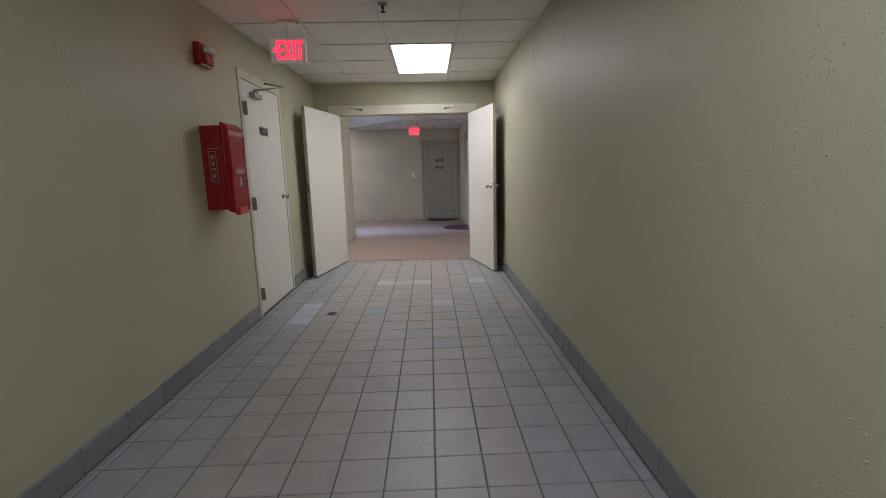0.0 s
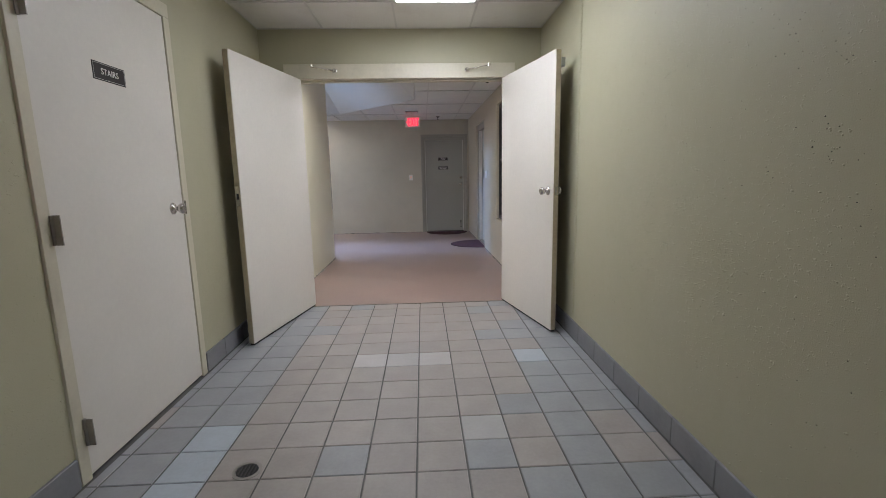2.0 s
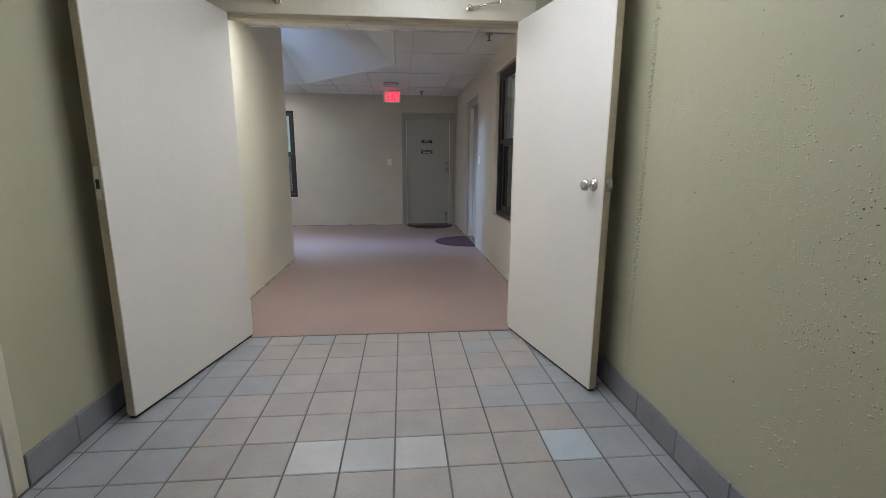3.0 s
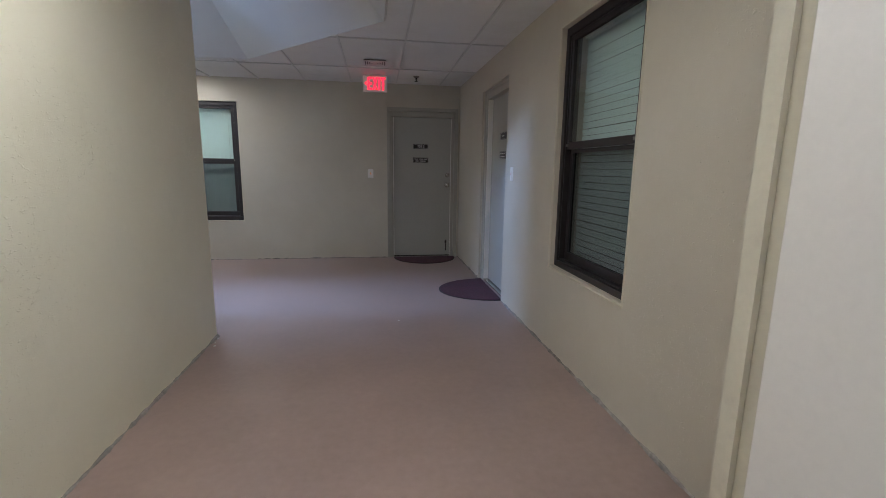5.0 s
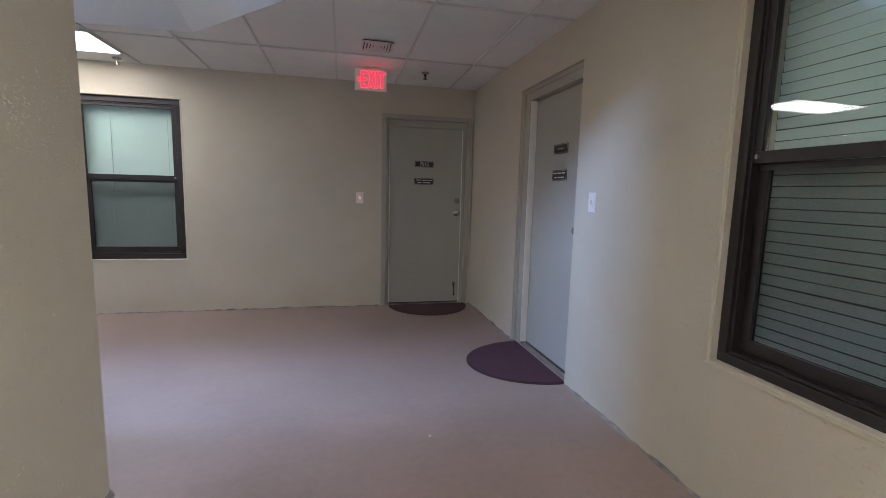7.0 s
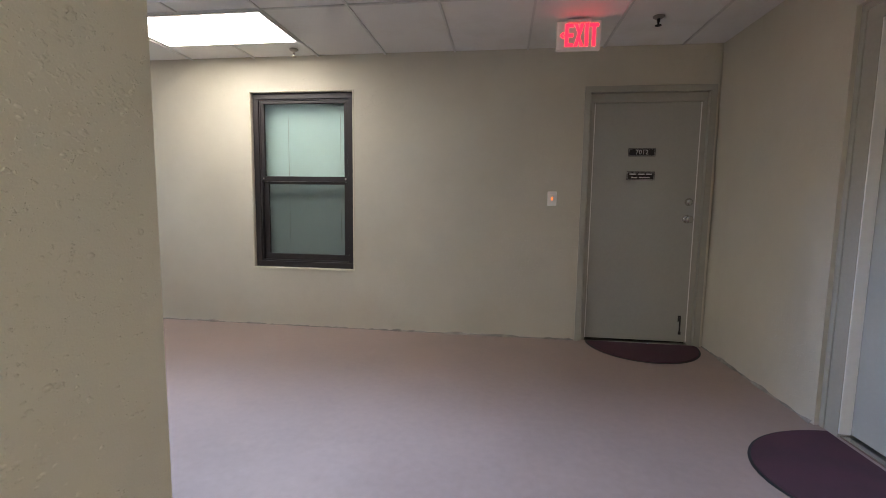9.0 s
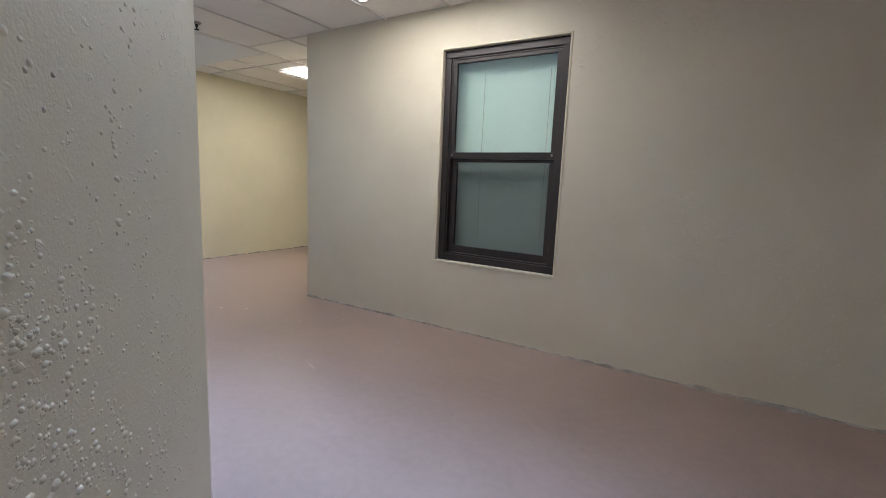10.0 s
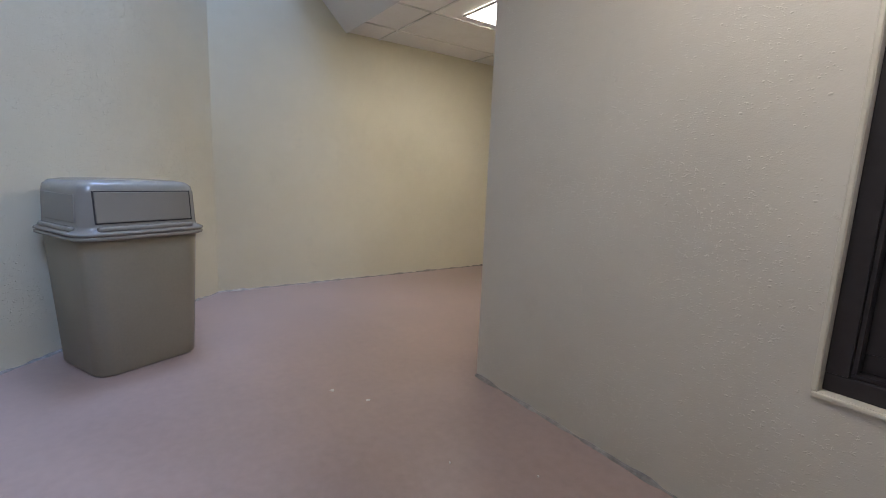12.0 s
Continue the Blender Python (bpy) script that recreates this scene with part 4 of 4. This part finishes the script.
# ---- floor things ----
def half_mat(m, half, deep, label):
    mat_thing = thing("door_mat", m, label, "mat", "half-round door mats")

    def disc(bm, a, d, z0, z1):
        pts = [(a * math.cos(t), -d * math.sin(t)) for t in (math.pi * k / 40 for k in range(41))]
        lo, hi = ([bm.verts.new((x, y, z)) for x, y in pts] for z in (z0, z1))
        bm.faces.new(hi)
        bm.faces.new(list(reversed(lo)))
        for k in range(len(pts)):
            bm.faces.new((lo[k], lo[k - 1], hi[k - 1], hi[k]))
        return bm

    part("backing", disc(bmesh.new(), half, deep, 0.0, 0.004), BLACK_RUBBER_AND_GAPS, mat_thing, "black rubber edge")
    part("carpet_top", disc(bmesh.new(), half - 0.012, deep - 0.012, 0.004, 0.010), MAT_PLUM, mat_thing)
    return mat_thing


half_mat(pose(0.63, 12.025, 0.0), 0.43, 0.455, "plum half-round mat at the corner door")
half_mat(pose(on_right(10.26) + 0.01, 10.26, 0.0, 0, 0, -90 - rturn), 0.435, 0.545, "plum half-round mat at the recessed door")

drain = thing("floor_drain", pose(-0.637, 4.22, 0.0), "small round steel floor drain between the tiles", "drain")
part("rim", add_turned(bmesh.new(), [(0.060, 0.0), (0.060, 0.003), (0.046, 0.0035), (0.046, 0.001)], Matrix(), 28), STEEL, drain)
# Black disc paints the dark of the pit below the bars
part("pit_shade_disc", add_turned(bmesh.new(), [(0.045, 0.0), (0.045, 0.002), (0.010, 0.0022)], Matrix(), 28), BLACK_RUBBER_AND_GAPS, drain)
for k in range(5):
    x = -0.030 + 0.015 * k
    r = math.sqrt(0.043**2 - x * x)
    part("grate_bar", box_mesh(x - 0.003, -r, 0.002, x + 0.003, r, 0.0036), BRONZE, drain)


def rounded_ring(bm, w, d, r, z, n=6):
    out = []
    for cx, cy, a0 in ((w - r, d - r, 0), (-w + r, d - r, 90), (-w + r, -d + r, 180), (w - r, -d + r, 270)):
        for k in range(n + 1):
            a = radians(a0 + 90 * k / n)
            out.append(bm.verts.new((cx + r * math.cos(a), cy + r * math.sin(a), z)))
    return out


def lofted(sections, cap_low=True, cap_high=True):
    bm = bmesh.new()
    rings = [rounded_ring(bm, *s) for s in sections]
    n = len(rings[0])
    for a, b in zip(rings, rings[1:]):
        for k in range(n):
            bm.faces.new((a[k], a[(k + 1) % n], b[(k + 1) % n], b[k]))
    if cap_low:
        bm.faces.new(list(reversed(rings[0])))
    if cap_high:
        bm.faces.new(rings[-1])
    return bm


# the bin: local x to its front
BIN = pose(-5.31, 10.50, 0, 0, 0, 24.8)
can = thing("trash_can", BIN @ Matrix.Diagonal((1.11, 1.14, 1.015, 1.0)), "large taupe plastic trash can with a hooded lid", "trash can")
part("body", lofted([(0.205, 0.215, 0.07, 0.0), (0.212, 0.222, 0.07, 0.012), (0.236, 0.246, 0.075, 0.66), (0.238, 0.248, 0.075, 0.69)]), BIN_TAN, can, smooth=True)
part("rim", lofted([(0.250, 0.260, 0.08, 0.683), (0.262, 0.272, 0.085, 0.690), (0.262, 0.272, 0.085, 0.702), (0.250, 0.260, 0.08, 0.706)]), BIN_LID, can, smooth=True)
lid = part("lid", lofted([(0.258, 0.268, 0.085, 0.706), (0.264, 0.274, 0.085, 0.712), (0.262, 0.272, 0.085, 0.722), (0.250, 0.260, 0.08, 0.729), (0.238, 0.247, 0.065, 0.735), (0.234, 0.243, 0.06, 0.75),
                          (0.224, 0.238, 0.055, 0.905), (0.218, 0.233, 0.055, 0.935), (0.200, 0.216, 0.05, 0.955), (0.16, 0.18, 0.05, 0.964), (0.08, 0.10, 0.04, 0.968)]), BIN_LID, can, "grey hooded lid", smooth=True)
tilt = math.degrees(math.atan2(0.012, 0.155))
flap = box_mesh(-0.004, -0.194, -0.072, 0.004, 0.194, 0.072, bevel=0.0035)
bmesh.ops.transform(flap, matrix=pose(0.2295, 0, 0.838, 0, -tilt, 0), verts=flap.verts[:])
# Black sheet under the flap draws the shade of its seam
gap = box_mesh(-0.0015, -0.199, -0.077, 0.0015, 0.199, 0.077)
bmesh.ops.transform(gap, matrix=pose(0.2288, 0, 0.838, 0, -tilt, 0), verts=gap.verts[:])
part("flap_gap_shade", gap, BLACK_RUBBER_AND_GAPS, lid)
part("flap", flap, BIN_LID, lid, "hinged push flap")
bm = bmesh.new()
add_box(bm, 0.230, -0.195, 0.7265, 0.257, 0.195, 0.750, bevel=0.009, segments=3)
part("front_ledge", bm, BIN_LID, lid)
bm = bmesh.new()
add_box(bm, -0.16, -0.267, 0.7265, 0.16, -0.240, 0.750, bevel=0.009, segments=3)
part("side_ledge", bm, BIN_LID, lid)
panel = box_mesh(-0.165, -0.003, -0.066, 0.165, 0.003, 0.066, bevel=0.0028)
bmesh.ops.transform(panel, matrix=pose(0, -0.2405, 0.832, -2.0, 0, 0), verts=panel.verts[:])
part("side_panel", panel, BIN_LID, lid)

# rough sealant bead where the lobby walls meet the floor
def bead(p, q):
    p, q = Vector((*p, 0)), Vector((*q, 0))
    n = max(2, int((q - p).length / 0.04))
    way = (q - p).normalized()
    side = Vector((-way.y, way.x, 0))
    bm = bmesh.new()
    rows = []
    for k in range(n + 1):
        c = p.lerp(q, k / n)
        rough = noise.noise(c * 6.0) * 0.5 + noise.noise(c * 19.0) * 0.5
        w, h = max(0.003, 0.012 + 0.022 * rough), max(0.002, 0.011 + 0.024 * rough)
        rows.append([bm.verts.new(c + side * w), bm.verts.new(c + side * w * 0.6 + Vector((0, 0, h * 0.7))), bm.verts.new(c + Vector((0, 0, h)))])
    for a, b in zip(rows, rows[1:]):
        for k in range(2):
            bm.faces.new((a[k], a[k + 1], b[k + 1], b[k]))
    return structure("trim_bead", bm, BEAD, "rough grey-white sealant bead along the wall foot", "trim")


for p, q in ((tuple(R0), (on_right(9.82), 9.82)), ((on_right(10.77), 10.77), tuple(R1)), ((0.11, 12.04), (-4.12, 12.04)), ((-1.21, 9.15), (-1.22, 6.80)), ((-1.86, 9.735), (-1.21, 9.15)),
             ((-6.51, 11.11), (-5.05, 9.70)), ((-6.55, 17.2), (-6.51, 11.11))):
    bead(p, q)

# paint chips and debris on the lobby floor
for x, y, r in ((-4.34, 11.31, 0.011), (-4.165, 11.42, 0.009), (-1.19, 9.10, 0.013), (-1.165, 8.96, 0.010), (-1.18, 9.02, 0.007), (0.142, 9.358, 0.008), (-3.35, 11.71, 0.005), (-3.58, 11.48, 0.004)):
    bm = bmesh.new()
    n = 6
    top = [bm.verts.new((x + r * random.uniform(0.6, 1.2) * math.cos(2 * math.pi * k / n), y + r * random.uniform(0.6, 1.2) * math.sin(2 * math.pi * k / n), 0.004)) for k in range(n)]
    low = [bm.verts.new((v.co.x * 1.0 + (v.co.x - x) * 0.15, v.co.y + (v.co.y - y) * 0.15, 0.0)) for v in top]
    bm.faces.new(top)
    for k in range(n):
        bm.faces.new((low[k], low[k - 1], top[k - 1], top[k]))
    bm.faces.new(list(reversed(low)))
    tagged(part("plaster_chip", bm, CHIP), "small pale flake of plaster on the floor", "debris", "plaster chips")

for x0, y0, x1, y1 in ((-2.811, 10.925, -2.893, 10.957),):
    bm = bmesh.new()
    add_box(bm, -0.003, 0, 0.0002, 0.003, math.hypot(x1 - x0, y1 - y0), 0.0009, bevel=0.0003, segments=1)
    bmesh.ops.transform(bm, matrix=pose(x0, y0, 0, 0, 0, -math.degrees(math.atan2(x1 - x0, y1 - y0))), verts=bm.verts[:])
    tagged(part("floor_scrape", bm, SCRAPE), "thin pale scrape in the floor coating", "scrape", "floor scrapes")

# ---- corridor floor: grout bed, tiles, base tiles ----
bed = structure("floor_corridor", box_mesh(WEST - 0.02, -3.7, -0.12, EAST + 0.02, CARPET - 0.006, -0.004), GROUT, "tan and blue-grey ceramic tile floor with dark grout", "floor")
PX, PY, GAP, CROSS = 0.2155, 0.211, 0.0075, 0.0045
lines_x = [WEST + 0.016] + [0.080 + PX * k for k in range(-6, 6)] + [EAST - 0.016]
lines_y = [CARPET - 0.006] + [5.43 + PY * k for k in range(5, -44, -1)]


def tile_mesh(w, d, material):
    bm = bmesh.new()
    e = 0.003
    rings = [[bm.verts.new((sx * (w / 2 - i), sy * (d / 2 - i), z)) for sx, sy in ((-1, -1), (1, -1), (1, 1), (-1, 1))] for i, z in ((0, -0.008), (0, -0.0025), (e, 0.0))]
    for a, b in zip(rings, rings[1:]):
        for k in range(4):
            bm.faces.new((a[k], a[(k + 1) % 4], b[(k + 1) % 4], b[k]))
    bm.faces.new(rings[-1])
    return finish(bm, material)


PALE = {(8, 10), (10, 6), (5, 6), (6, 6), (7, 6), (2, 10), (2, 11), (2, 12)}
shared = {}
far_bm = bmesh.new()
luck = random.Random(7)
for j, (y1, y0) in enumerate(zip(lines_y, lines_y[1:])):
    for i, (x0, x1) in enumerate(zip(lines_x, lines_x[1:])):
        w, d = round(x1 - x0 - GAP, 4), round(y1 - y0 - CROSS, 4)
        middle = 3 <= i <= 9
        tone = TILE_TAN if luck.random() < (0.94 if middle else 0.06) else TILE_GREY
        if (i, j) in PALE or luck.random() < 0.004:
            tone = TILE_SKY if i in (2, 10) else TILE_PALE
        cx, cy = (x0 + x1) / 2, (y0 + y1) / 2
        if j < 25:
            key = (w, d, tone.name)
            if key not in shared:
                shared[key] = tile_mesh(w, d, tone)
            t = new("tile", shared[key])
            t.parent = bed
            t.matrix_local = pose(cx, cy, luck.uniform(-0.0006, 0.0004), luck.uniform(-0.12, 0.12), luck.uniform(-0.12, 0.12), 0)
        else:
            add_box(far_bm, cx - w / 2, cy - d / 2, -0.008, cx + w / 2, cy + d / 2, -0.0005)
rest = part("tile_field", far_bm, TILE_TAN, bed)
rest["kind"] = "stuff"

base_shapes = {}


def base_run(x, y0, y1, side):
    """Tiles of the skirting along a corridor wall."""
    holder = tagged(new("baseboard"), "grey ceramic tile skirting along the corridor wall", "baseboard", kind="structure")
    y = y1
    while y > y0 + 0.02:
        d = min(0.3048, y - y0)
        key = round(d, 3)
        if key not in base_shapes:
            bm = bmesh.new()
            add_box(bm, 0, -d / 2 + 0.0015, 0, 0.015, d / 2 - 0.0015, 0.128, bevel=0.003, segments=1)
            base_shapes[key] = finish(bm, BASE_GREY)
        t = new("base_tile", base_shapes[key])
        t.parent = holder
        t.matrix_local = pose(x, y - d / 2, 0, 0, 0, 0 if side > 0 else 180)
        y -= d
    return holder


base_run(WEST, 5.235, 6.715, 1)
base_run(WEST, -3.55, 4.16, 1)
base_run(EAST, -3.55, 6.715, -1)
